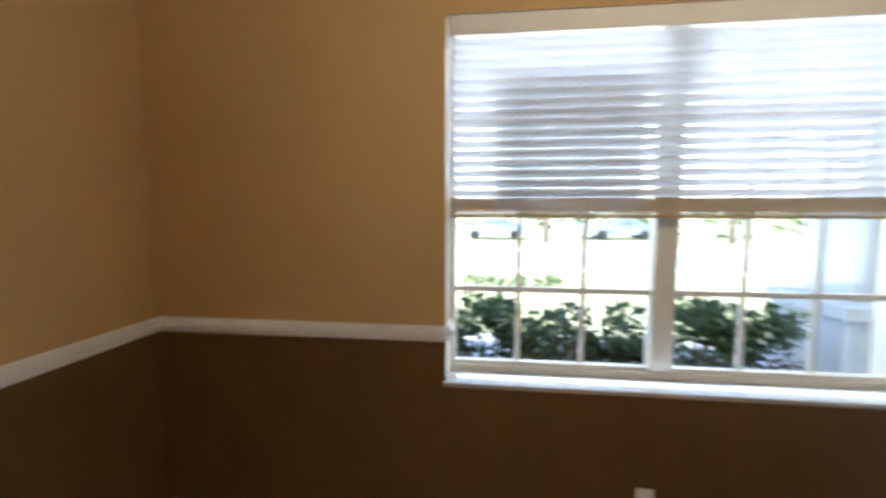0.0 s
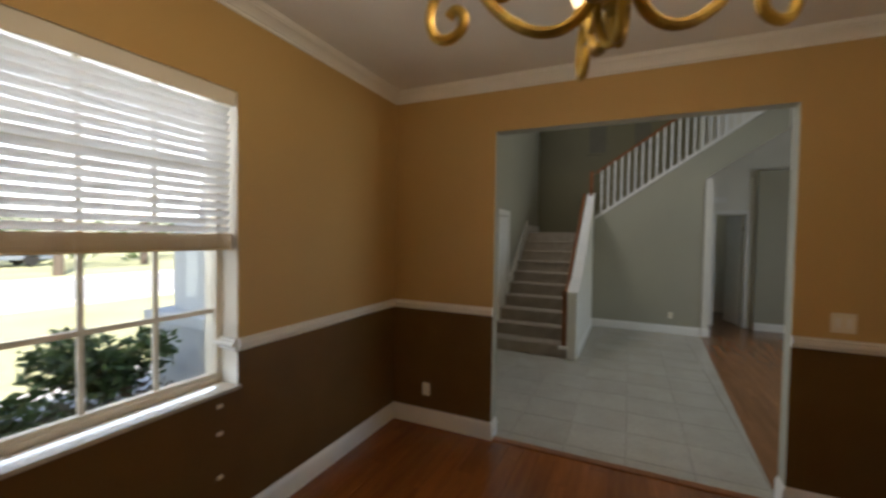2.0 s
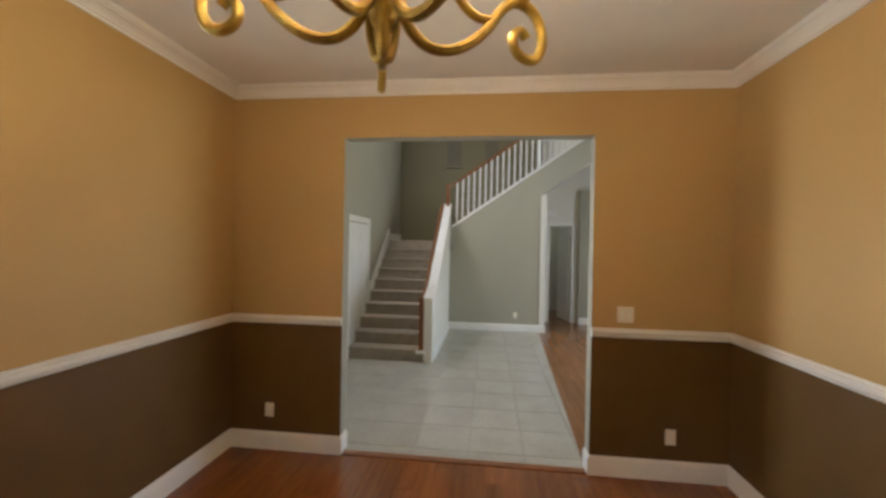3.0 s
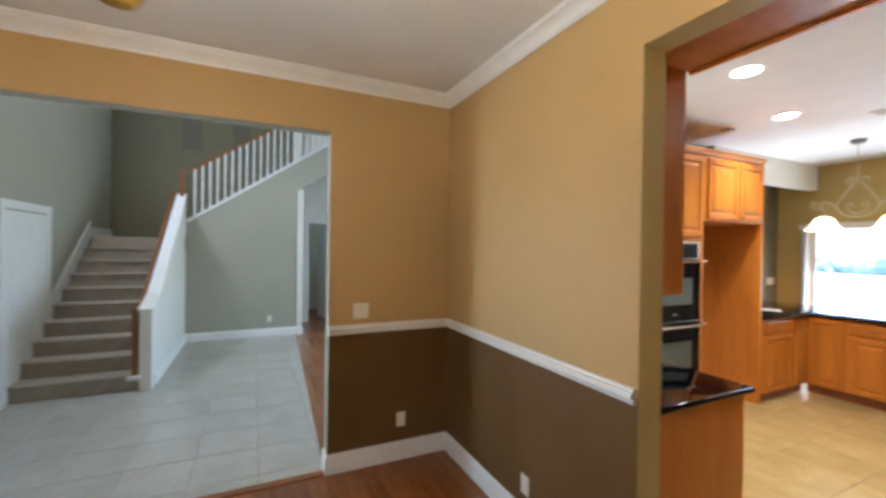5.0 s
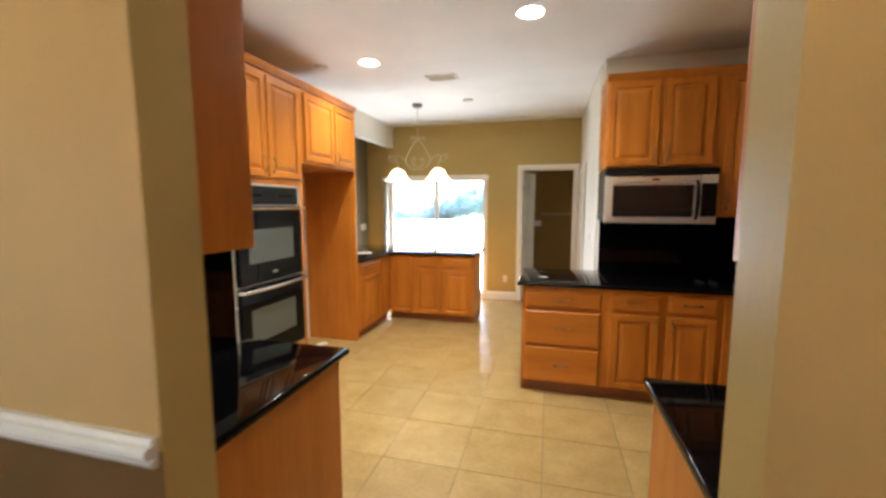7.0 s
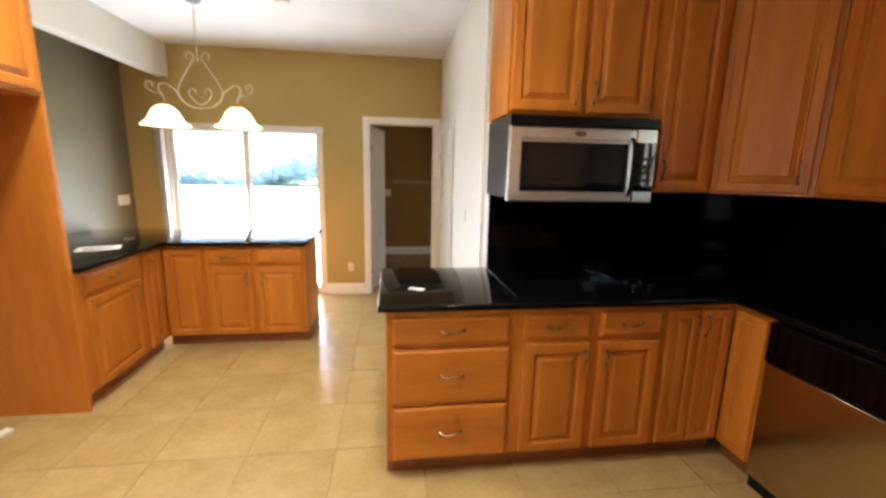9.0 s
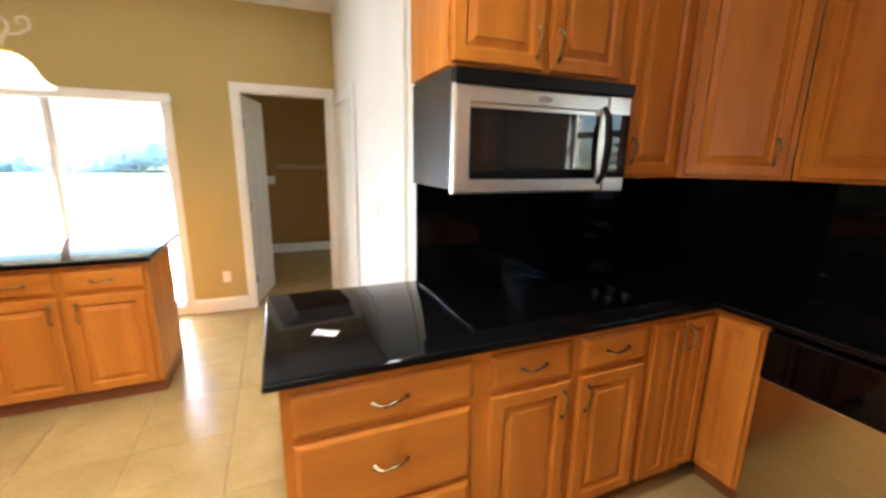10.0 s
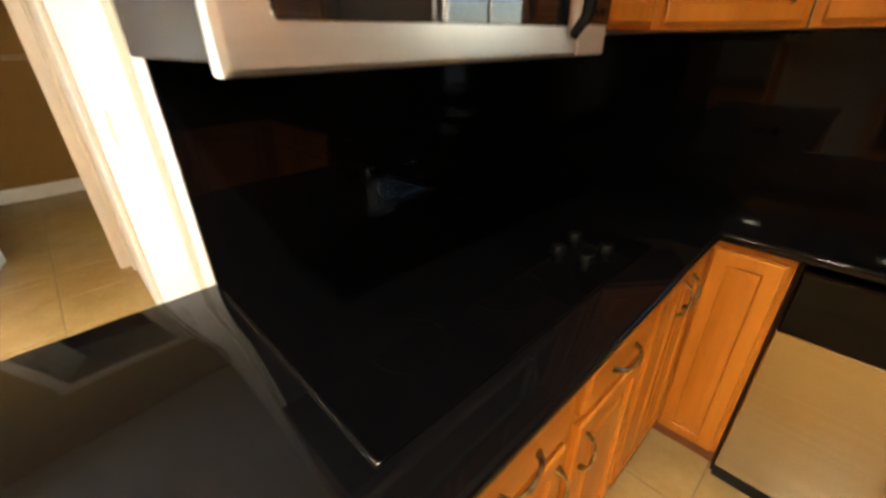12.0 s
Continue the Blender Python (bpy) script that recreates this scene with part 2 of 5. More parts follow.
def wall(name, label, specs, mats):
    """A wall out of blocks; specs: (x0, x1, y0, y1, z0, z1, {side: index in mats}); side is one of +x -x +y -y +z -z."""
    bm = bmesh.new()
    for *b, sides in specs:
        for f in box(bm, *b):
            f.normal_update()
            n = f.normal
            axis = max(range(3), key=lambda i: abs(n[i]))
            centre = f.calc_center_median()
            mid = ((b[0] + b[1]) / 2, (b[2] + b[3]) / 2, (b[4] + b[5]) / 2)
            key = ("+" if centre[axis] > mid[axis] else "-") + "xyz"[axis]
            f.material_index = sides.get(key, sides.get("", 0))
    return structure(name, bm, mats, label)


def rings(bm, x0, x1, z0, z1, profile):
    """A panel that faces -y: rectangles inset by steps, each at its own y, closed at the last."""
    loops = []
    for inset, y in profile:
        a, b, c, d = x0 + inset, x1 - inset, z0 + inset, z1 - inset
        loops.append([bm.verts.new(p) for p in ((a, y, c), (b, y, c), (b, y, d), (a, y, d))])
    for p, q in zip(loops, loops[1:]):
        for i in range(4):
            bm.faces.new((p[i], p[(i + 1) % 4], q[(i + 1) % 4], q[i]))
    bm.faces.new(loops[-1])
    bm.faces.new(loops[0][::-1])


def tube(bm, points, radius, sides=8, cap=True):
    """A round bar along points; radius is one number or one for each point."""
    pts = [Vector(p) for p in points]
    radii = radius if isinstance(radius, (list, tuple)) else [radius] * len(pts)
    last, side = None, None
    for i, (p, r) in enumerate(zip(pts, radii)):
        way = (pts[min(i + 1, len(pts) - 1)] - pts[max(i - 1, 0)]).normalized()
        if side is None:
            side = way.orthogonal().normalized()
        side = (side - way * side.dot(way)).normalized()
        up = way.cross(side)
        loop = [bm.verts.new(p + r * (math.cos(a) * side + math.sin(a) * up)) for a in (2 * math.pi * k / sides for k in range(sides))]
        if last:
            for k in range(sides):
                bm.faces.new((last[k], last[(k + 1) % sides], loop[(k + 1) % sides], loop[k]))
        elif cap:
            bm.faces.new(loop[::-1])
        last = loop
    if cap:
        bm.faces.new(last)


def lathe(bm, profile, centre=(0, 0, 0), sides=24):
    """A turned shape: (radius, z) from one end to the other."""
    last = None
    for r, z in profile:
        loop = [bm.verts.new((centre[0] + r * math.cos(a), centre[1] + r * math.sin(a), centre[2] + z)) for a in (2 * math.pi * k / sides for k in range(sides))]
        if last:
            for k in range(sides):
                bm.faces.new((last[k], last[(k + 1) % sides], loop[(k + 1) % sides], loop[k]))
        last = loop
    return bm


def sweep_trim(bm, profile, a, b, normal):
    """A moulding from a to b along a wall; profile: (out from the wall, z); normal: into the room."""
    a, b, n = Vector(a), Vector(b), Vector(normal)
    p = [bm.verts.new(a + n * o + Vector((0, 0, z))) for o, z in profile]
    q = [bm.verts.new(b + n * o + Vector((0, 0, z))) for o, z in profile]
    k = len(p)
    for i in range(k):
        bm.faces.new((p[i], p[(i + 1) % k], q[(i + 1) % k], q[i]))
    bm.faces.new(p[::-1])
    bm.faces.new(q)


BASE_P = [(0, 0), (0.016, 0), (0.016, 0.116), (0.011, 0.130), (0.006, 0.140), (0.004, 0.149), (0, 0.149)]
RAIL_P = [(0, 0), (0.012, 0.0), (0.018, 0.006), (0.02, 0.016), (0.011, 0.02), (0.011, 0.025), (0.03, 0.03), (0.034, 0.042), (0.03, 0.053), (0.014, 0.057), (0.014, 0.06), (0.02, 0.064), (0.016, 0.072), (0, 0.072)]
CROWN_P = [(0, 0), (0.009, 0), (0.012, 0.008), (0.009, 0.012), (0.009, 0.017), (0.016, 0.02), (0.019, 0.026), (0.033, 0.044), (0.056, 0.062), (0.062, 0.064), (0.062, 0.07), (0.072, 0.073), (0.076, 0.086), (0.08, 0.089), (0.08, 0.095), (0, 0.095)]

# ---- the structure ----
H = 3.05
HD = 3.01                                       # dining room ceiling
XW, XE, YN, YS = -1.01, 4.10, 1.02, -2.90      # dining room
YK = -3.045                                     # kitchen side of the wall between
RAIL_Z = 1.05
WX0, WX1, WZ0, WZ1 = 0.437, 2.434, 0.86, 2.49   # front window opening
OY0, OY1, OZ = -1.905, 0.062, 2.583             # opening to the foyer
KX0, KX1, KZ = 1.035, 2.203, 2.615               # opening to the kitchen
DZ = 1.085
KW, KE, KS = -1.08, 4.64, -9.20                 # kitchen walls
FX, FH = 4.23, 5.6                              # foyer side of the east wall, foyer height


def two_tone(x0, x1, y0, y1, z0, z1, sides):
    """One block above the paint line, one below; sides: the faces that show in the dining room."""
    out = []
    if z0 < DZ:
        out.append((x0, x1, y0, y1, z0, min(z1, DZ), {"": 2, **{s: 1 for s in sides}}))
    if z1 > DZ:
        out.append((x0, x1, y0, y1, max(z0, DZ), z1, {"": 2, **{s: 0 for s in sides}}))
    return out


DINING = [M["tan"], M["brown"]]
NB = 1.30
wall("wall_north", "two-tone tan and dark brown painted wall with a wide window", two_tone(XW - 0.13, WX0, YN, NB, -0.15, H + 0.1, ["-y"]) + two_tone(WX1, FX, YN, NB, -0.15, H + 0.1, ["-y"])
     + two_tone(WX0, WX1, YN, NB, -0.15, WZ0, ["-y"]) + two_tone(WX0, WX1, YN, NB, WZ1, H + 0.1, ["-y"]), DINING + [M["vinyl"]])
wall("wall_west", "two-tone tan and dark brown painted wall", two_tone(XW - 0.13, XW, YK, YN, -0.15, H + 0.1, ["+x"]), DINING + [M["stucco"]])
wall("wall_east", "two-tone painted wall with a wide square opening", two_tone(XE, FX, OY1, YN, -0.15, H + 0.1, ["-x"]) + two_tone(XE, FX, YK, OY0, -0.15, H + 0.1, ["-x"])
     + two_tone(XE, FX, OY0, OY1, OZ, H + 0.1, ["-x"]), DINING + [M["sage"]])
wall("wall_south", "two-tone painted wall with a square opening to the kitchen", two_tone(XW, KX0, YK, YS, -0.15, H + 0.1, ["+y"]) + two_tone(KX1, XE, YK, YS, -0.15, H + 0.1, ["+y"])
     + two_tone(KX0, KX1, YK, YS, KZ, H + 0.1, ["+y"]), DINING + [M["olive"]])

structure("ceiling", boxes((XW, XE, YS, YN, HD, H + 0.1)), M["ceiling"], "white painted dining room ceiling")
structure("ceiling_kitchen", boxes((KW, KE + 0.1, KS, YK, H, H + 0.1)), M["ceiling"], "white painted kitchen ceiling")

bm = bmesh.new()
for a, b, n in (((XW, YN), (XE, YN), (0, -1)), ((XE, YN), (XE, YS), (-1, 0)), ((XE, YS), (XW, YS), (0, 1)), ((XW, YS), (XW, YN), (1, 0))):
    sweep_trim(bm, CROWN_P, (*a, HD - 0.095), (*b, HD - 0.095), (*n, 0))
structure("trim", bm, M["white"], "white crown moulding round the ceiling", True)
bm = bmesh.new()
for a, b, n in (((XW, YN), (WX0, YN), (0, -1)), ((WX1, YN), (XE, YN), (0, -1)), ((XE, YN), (XE, OY1), (-1, 0)), ((XE, OY0), (XE, YS), (-1, 0)),
                ((XE, YS), (KX1 + 0.012, YS), (0, 1)), ((KX0 - 0.012, YS), (XW, YS), (0, 1)), ((XW, YS), (XW, YN), (1, 0)),
                ((WX1, YN), (WX1, YN + 0.17), (-1, 0)), ((WX0, YN), (WX0, YN + 0.17), (1, 0))):
    sweep_trim(bm, RAIL_P, (*a, RAIL_Z), (*b, RAIL_Z), (*n, 0))
structure("trim", bm, M["white"], "white chair rail moulding round the room", True)
bm = bmesh.new()
for a, b, n in (((XW, YN), (XE, YN), (0, -1)), ((XE, YN), (XE, OY1), (-1, 0)), ((XE, OY0), (XE, YS), (-1, 0)), ((XE - 0.016, OY1), (FX, OY1), (0, -1)), ((XE - 0.016, OY0), (FX, OY0), (0, 1)),
                ((XE, YS), (KX1, YS), (0, 1)), ((KX0, YS), (XW, YS), (0, 1)), ((XW, YS), (XW, YN), (1, 0))):
    sweep_trim(bm, BASE_P, (*a, 0), (*b, 0), (*n, 0))
structure("baseboard", bm, M["white"], "white painted baseboard", True)


# kitchen shell
wall("wall_kitchen_north", "olive painted kitchen wall beside the opening", [(KW, XW, YK, YS, -0.15, H + 0.1, {"": 0}), (FX, KE + 0.15, YK, YS, -0.15, H + 0.1, {"": 0})], [M["olive"]])
VY0, VY1, VZ0, VZ1 = -5.04, -4.20, 1.5, 2.22     # window over the west counter
wall("wall_kitchen_west", "cream painted kitchen wall", [
    (KW - 0.15, KW, -6.68, VY0, -0.15, H + 0.1, {"": 0}), (KW - 0.15, KW, VY1, YS, -0.15, H + 0.1, {"": 0}), (KW - 0.15, KW, VY0, VY1, -0.15, VZ0, {"": 0}), (KW - 0.15, KW, VY0, VY1, VZ1, H + 0.1, {"": 0})], [M["cream"]])
wall("wall_range", "cream painted wall behind the cooktop", [(KW, 0.868, -6.68, -6.53, -0.15, H, {"": 0})], [M["cream"]])
PX0, PX1, PZ = 2.385, 4.255, 2.18                 # patio door
CX0, CX1, CZ = 0.968, 1.808, 2.245                # closet door
wall("wall_nook", "olive tan wall with a patio door and a closet door", [
    (PX1, KE + 0.15, KS - 0.14, KS, -0.15, H, {"": 0}), (CX1, PX0, KS - 0.14, KS, -0.15, H, {"": 0}), (0.70, CX0, KS - 0.14, KS, -0.15, H, {"": 0}),
    (PX0, PX1, KS - 0.14, KS, PZ, H, {"": 0}), (CX0, CX1, KS - 0.14, KS, CZ, H, {"": 0})], [M["olive"]])
wall("wall_white", "bright cream wall beside the nook", [(0.72, 0.886, KS, -6.68, -0.15, H, {"": 0})], [M["cream"]])
wall("wall_kitchen_east", "grey olive kitchen wall behind the sink counter, shade in its colour", [(KE, KE + 0.15, KS, YK, -0.15, H, {"": 0})], [M["shadedolive"]])
structure("soffit", boxes((4.12, 4.24, KS, -6.62, 2.68, H)), M["cream"], "cream painted ceiling bulkhead along the wall")
bm = bmesh.new()
for a, b, n in (((PX0, KS), (CX1 + 0.078, KS), (0, 1)), ((KE, KS), (PX1, KS), (0, 1)), ((0.886, -6.75), (0.886, -8.0), (1, 0)), ((KE, -8.43), (KE, KS), (-1, 0)), ((KE, -5.55), (KE, -6.57), (-1, 0))):
    sweep_trim(bm, BASE_P, (*a, 0), (*b, 0), (*n, 0))
structure("baseboard", bm, M["white"], "white kitchen baseboard", True)


def casing(name, x0, x1, z, y, out, label, w=0.088):
    """White door casing round an opening in a wall that runs along x."""
    bm = bmesh.new()
    a, b = sorted((y, y + 0.018 * out))
    box(bm, x0 - w, x0, a, b, 0, z + w, 0.004)
    box(bm, x1, x1 + w, a, b, 0, z + w, 0.004)
    box(bm, x0, x1, a, b, z, z + w, 0.004)
    c, d = sorted((y, y - 0.14 * out))
    box(bm, x0, x0 + 0.014, c, d, 0, z)
    box(bm, x1 - 0.014, x1, c, d, 0, z)
    box(bm, x0, x1, c, d, z - 0.014, z)
    return structure(name, bm, M["white"], label)


casing("door_1", CX0, CX1, CZ, KS, 1, "white painted closet door casing", 0.076)
# closet behind
LY = -11.9
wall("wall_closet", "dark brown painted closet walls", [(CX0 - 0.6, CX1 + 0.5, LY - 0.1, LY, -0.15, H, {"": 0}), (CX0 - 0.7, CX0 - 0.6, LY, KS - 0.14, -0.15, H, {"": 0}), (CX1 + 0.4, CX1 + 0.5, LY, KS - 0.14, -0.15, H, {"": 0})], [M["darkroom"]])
structure("ceiling_closet", boxes((CX0 - 0.6, CX1 + 0.4, LY, KS - 0.14, 2.6, 2.7)), M["ceiling"], "white closet ceiling")
bm = bmesh.new()
sweep_trim(bm, BASE_P, (CX0 - 0.6, LY, 0), (CX1 + 0.4, LY, 0), (0, 1, 0))
sweep_trim(bm, BASE_P, (CX0 - 0.6, LY, 0), (CX0 - 0.6, KS - 0.14, 0), (1, 0, 0))
structure("baseboard", bm, M["white"], "white closet baseboard", True)

# foyer shell
GX, SY0, FN = 9.30, -0.20, 0.96       # wall under the upper flight; stair sides; front wall
# the opening from x 5.05 to 5.85 is unseen, added for a fill lamp
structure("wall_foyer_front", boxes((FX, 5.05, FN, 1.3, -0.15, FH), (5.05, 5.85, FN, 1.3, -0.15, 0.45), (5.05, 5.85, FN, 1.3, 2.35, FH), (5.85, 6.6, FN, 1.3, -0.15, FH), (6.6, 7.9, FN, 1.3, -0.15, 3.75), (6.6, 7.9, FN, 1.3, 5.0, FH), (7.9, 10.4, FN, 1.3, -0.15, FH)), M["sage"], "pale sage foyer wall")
structure("wall_foyer_upper", boxes((XE, FX, -5.0, NB, H + 0.1, FH)), M["sage"], "pale sage upper foyer wall")
# wall coloured darker than its sage neighbours to stand for shade
structure("wall_landing", boxes((10.2, 10.33, -2.16, FN, -0.15, FH)), M["shadedolive"], "sage wall behind the stair landing, shade in its colour")
bm = bmesh.new()
prof = [(SY0 - 0.12, -0.15), (SY0 - 0.12, 2.08), (-2.16, 3.34), (-2.16, -0.15)]
loops = [[bm.verts.new((x, y, z)) for y, z in prof] for x in (GX, GX + 0.12)]
for i in range(4):
    bm.faces.new((loops[0][i], loops[0][(i + 1) % 4], loops[1][(i + 1) % 4], loops[1][i]))
bm.faces.new(loops[0])
bm.faces.new(loops[1][::-1])
structure("wall_under_stair", bm, M["sage"], "grey sage wall under the upper stair flight")
bm = bmesh.new()
band = [(-2.16, 2.80), (-2.16, 3.34), (-3.3, 4.12), (-3.3, 3.58)]
loops = [[bm.verts.new((x, y, z)) for y, z in band] for x in (GX, GX + 0.12)]
for i in range(4):
    bm.faces.new((loops[0][i], loops[0][(i + 1) % 4], loops[1][(i + 1) % 4], loops[1][i]))
bm.faces.new(loops[0])
bm.faces.new(loops[1][::-1])
structure("wall_stair_side", bm, M["sage"], "sloping sage side of the upper stair flight")
structure("wall_hall_end", boxes((GX - 0.03, GX + 0.16, -2.27, -2.16, -0.15, 2.80), (10.55, 10.70, -2.535, -2.27, -0.15, FH), (10.55, 10.70, -5.0, -3.03, -0.15, FH), (10.55, 10.70, -3.03, -2.535, 2.235, FH),
                                  (GX + 0.16, 10.55, -2.27, -2.17, -0.15, 2.80)), M["cream"], "cream hall wall with a doorway")
structure("wall_hall_low", boxes((10.38, 10.55, -5.0, -3.17, -0.15, 3.05)), M["sage"], "pale grey lower hall wall with a ledge")
structure("wall_hall_south", boxes((FX, 5.1, -5.1, -5.0, -0.15, FH), (8.1, 12.5, -5.1, -5.0, -0.15, FH), (5.1, 8.1, -5.1, -5.0, -0.15, 0.35), (5.1, 8.1, -5.1, -5.0, 2.55, FH), (12.4, 12.5, -5.0, -2.0, -0.15, FH), (10.70, 12.5, -2.12, -2.0, -0.15, 2.84)), M["cream"], "cream hall wall")
structure("ceiling_foyer", boxes((XE, 12.5, -5.0, 1.3, FH, FH + 0.1)), M["ceiling"], "white foyer ceiling")
bm = bmesh.new()
for a, b, n in (((GX, SY0 - 0.12), (GX, -2.16), (-1, 0)), ((6.9, SY0 - 0.12), (GX, SY0 - 0.12), (0, -1)), ((GX - 0.03, -2.16), (GX - 0.03, -2.27), (-1, 0)), ((FX, YN), (FX, OY1), (1, 0)), ((FX, OY0), (FX, -5.0), (1, 0)), ((10.38, -3.17), (10.38, -5.0), (-1, 0)), ((GX - 0.03, -2.27), (10.55, -2.27), (0, -1))):
    sweep_trim(bm, BASE_P, (*a, 0), (*b, 0), (*n, 0))
structure("baseboard", bm, M["white"], "white foyer baseboard", True)

# floors
floor = structure("floor", boxes((XW, XE + 0.06, YS, YN, -0.15, -0.004)), M["wood"], "glossy reddish brown wood floor")
floor_k = structure("floor_kitchen", boxes((KW, KE, KS - 0.14, YS, -0.15, -0.004), (CX0 - 0.6, CX1 + 0.4, LY, KS - 0.14, -0.15, -0.004)), M["grout"], "beige ceramic tiled kitchen floor")
floor_f = structure("floor_foyer", boxes((XE + 0.06, 10.7, -1.90, FN, -0.15, -0.004)), M["greygrout"], "pale grey tiled foyer floor")
floor_h = structure("floor_hall", boxes((XE + 0.06, 12.4, -5.0, -1.90, -0.15, -0.004)), M["halfwood"], "brown wood hall floor")

# the two slabs at the back are unseen, added to keep sun out
structure("roof", boxes((XW - 0.6, XE, -9.9, 1.95, H + 0.101, H + 0.2), (1.2, 6.0, -13.0, -9.9, 2.95, 3.1), (4.8, 9.5, -8.2, -5.1, 2.75, 2.9)), M["stucco"], "plain roof deck over the rooms, with unseen slabs added to block the sun")
lamp("great_room_window_light", "AREA", (6.6, -5.04, 1.45), 18, (0.66, 0.82, 1.0), 3.0, (6.6, 0.0, 1.45), 2.2)
lamp("foyer_high_window_light", "AREA", (7.25, 1.1, 4.38), 26, (0.96, 0.97, 1.0), 1.25, (7.25, -0.6, 2.6), 1.2)
# added fill, no seen source: brightens the dining room's south wall
lamp("foyer_fill_light", "AREA", (5.45, FN + 0.02, 1.4), 2.2, (0.86, 0.93, 1.0), 0.66, (3.7, -2.9, 1.4), 1.8, radians(70))
lamp("front_window_light", "AREA", ((WX0 + WX1) / 2, 1.85, 2.32), 20, (0.95, 0.98, 1.0), 2.8, ((WX0 + WX1) / 2, 0.0, 1.9), 1.1)
lamp("front_sill_sky_light", "AREA", ((WX0 + WX1) / 2, 1.132, WZ0 + 0.02), 0.8, (0.66, 0.82, 1.0), WX1 - WX0 - 0.1, ((WX0 + WX1) / 2, 0.132, WZ0 + 0.82), 0.03)
lamp("patio_door_light", "AREA", ((PX0 + PX1) / 2, KS - 0.20, 0.74), 18.5, (0.95, 0.97, 1.0), 1.7, ((PX0 + PX1) / 2 - 0.3, 0, 1.2), 1.3, radians(160))

# ---- front window and blind ----
def grid_window(name, label, x0, x1, z0, z1, y, units, cols, rows, axis="x", fw=0.045):
    """A window with units side by side, each with a sash frame and a grid of muntins."""
    ob = thing(name, Matrix.Translation((0, 0, 0)), label, "window")
    bm = boxes((x0, x1, y, y + 0.07, z0, z0 + fw), (x0, x1, y, y + 0.07, z1 - fw, z1), (x0, x0 + fw, y, y + 0.07, z0 + fw, z1 - fw), (x1 - fw, x1, y, y + 0.07, z0 + fw, z1 - fw))
    part("window_frame", bm, M["vinyl"], ob)
    mull = 0.104
    w = (x1 - x0 - 2 * fw - (units - 1) * mull) / units
    for u in range(units):
        a = x0 + fw + u * (w + mull)
        b = a + w
        if u:
            part("mullion", boxes((a - mull, a, y - 0.004, y + 0.074, z0 + fw, z1 - fw), bevel=0.006), M["vinyl"], ob)
        bm = bmesh.new()
        box(bm, a, b, y + 0.012, y + 0.05, z0 + fw, z0 + fw + 0.02)
        for i in range(1, cols):
            c = a + (b - a) * i / cols
            box(bm, c - 0.011, c + 0.011, y + 0.026, y + 0.046, z0 + fw + 0.02, z1 - fw)
        for j in range(1, rows):
            c = z0 + (z1 - z0) * j / rows
            wide = 0.028 if j == rows // 2 and rows % 2 == 0 else 0.013
            for i in range(cols):
                p, q = a + (b - a) * i / cols, a + (b - a) * (i + 1) / cols
                box(bm, p + (0.011 if i else 0), q - (0.011 if i < cols - 1 else 0), y + 0.026, y + 0.046, c - wide, c + wide)
        part("muntin", bm, M["vinyl"], ob)
        bm = boxes((a, b, y + 0.034, y + 0.038, z0 + fw, z1 - fw))
        g = part("pane", bm, M["pane"], ob)
        g.visible_shadow = False
    return ob


window_1 = grid_window("window_1", "twin ivory vinyl window with muntin grids above a hedge", WX0, WX1, WZ0 + 0.002, WZ1, 1.155, 2, 3, 4, fw=0.03)
window_1["kind"] = "structure"
part("window_sill", boxes((WX0 - 0.012, WX1 + 0.012, YN - 0.022, 1.155, WZ0 - 0.02, WZ0 + 0.002), bevel=0.004), M["sill"], window_1)

blind = thing("window_blind", Matrix.Translation(((WX0 + WX1) / 2, 1.06, WZ1)), "white horizontal slat blind drawn halfway down", "blind")
hw = (WX1 - WX0) / 2 - 0.008
part("valance", boxes((-hw, hw, -0.035, -0.018, -0.085, -0.002), bevel=0.004), M["vinyl"], blind)
part("headrail", boxes((-hw + 0.01, hw - 0.01, -0.012, 0.04, -0.06, -0.004)), M["slat"], blind)
BOTTOM, STACK = 1.625 - WZ1, 0.085
n, top = 16, -0.105
me = None
for i in range(n):
    z = top + (BOTTOM + STACK + 0.02 - top) * i / (n - 1)
    if me is None:
        bm = bmesh.new()
        tilt = radians(40)
        last = None
        for k in range(7):
            s = (k / 6 - 0.5) * 0.050
            crown = 0.008 * (1 - (2 * k / 6 - 1) ** 2)
            y, zz = s * math.cos(tilt) - crown * math.sin(tilt), -s * math.sin(tilt) - crown * math.cos(tilt)
            row = [bm.verts.new((sx, y, zz)) for sx in (-hw + 0.012, hw - 0.012)]
            if last:
                bm.faces.new((last[0], last[1], row[1], row[0]))
            last = row
        bmesh.ops.solidify(bm, geom=bm.faces[:], thickness=0.0028)
        ob = part("slat", bm, M["slat"], blind, smooth=True)
        me = ob.data
    else:
        ob = new("slat", me)
        ob.parent = blind
    ob.location = (0, 0.014, z)
# gathered slats and bottom rail, tinted tan for the warm shade
flat = None
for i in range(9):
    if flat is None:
        ob = part("slat", boxes((-hw + 0.012, hw - 0.012, -0.018, 0.044, 0.0, 0.0055)), M["shadedslat"], blind)
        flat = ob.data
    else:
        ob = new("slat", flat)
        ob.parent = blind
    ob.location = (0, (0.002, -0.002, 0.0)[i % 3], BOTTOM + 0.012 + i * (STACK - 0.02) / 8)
    tagged(ob, "slat gathered in the stack, tan shade in its colour")
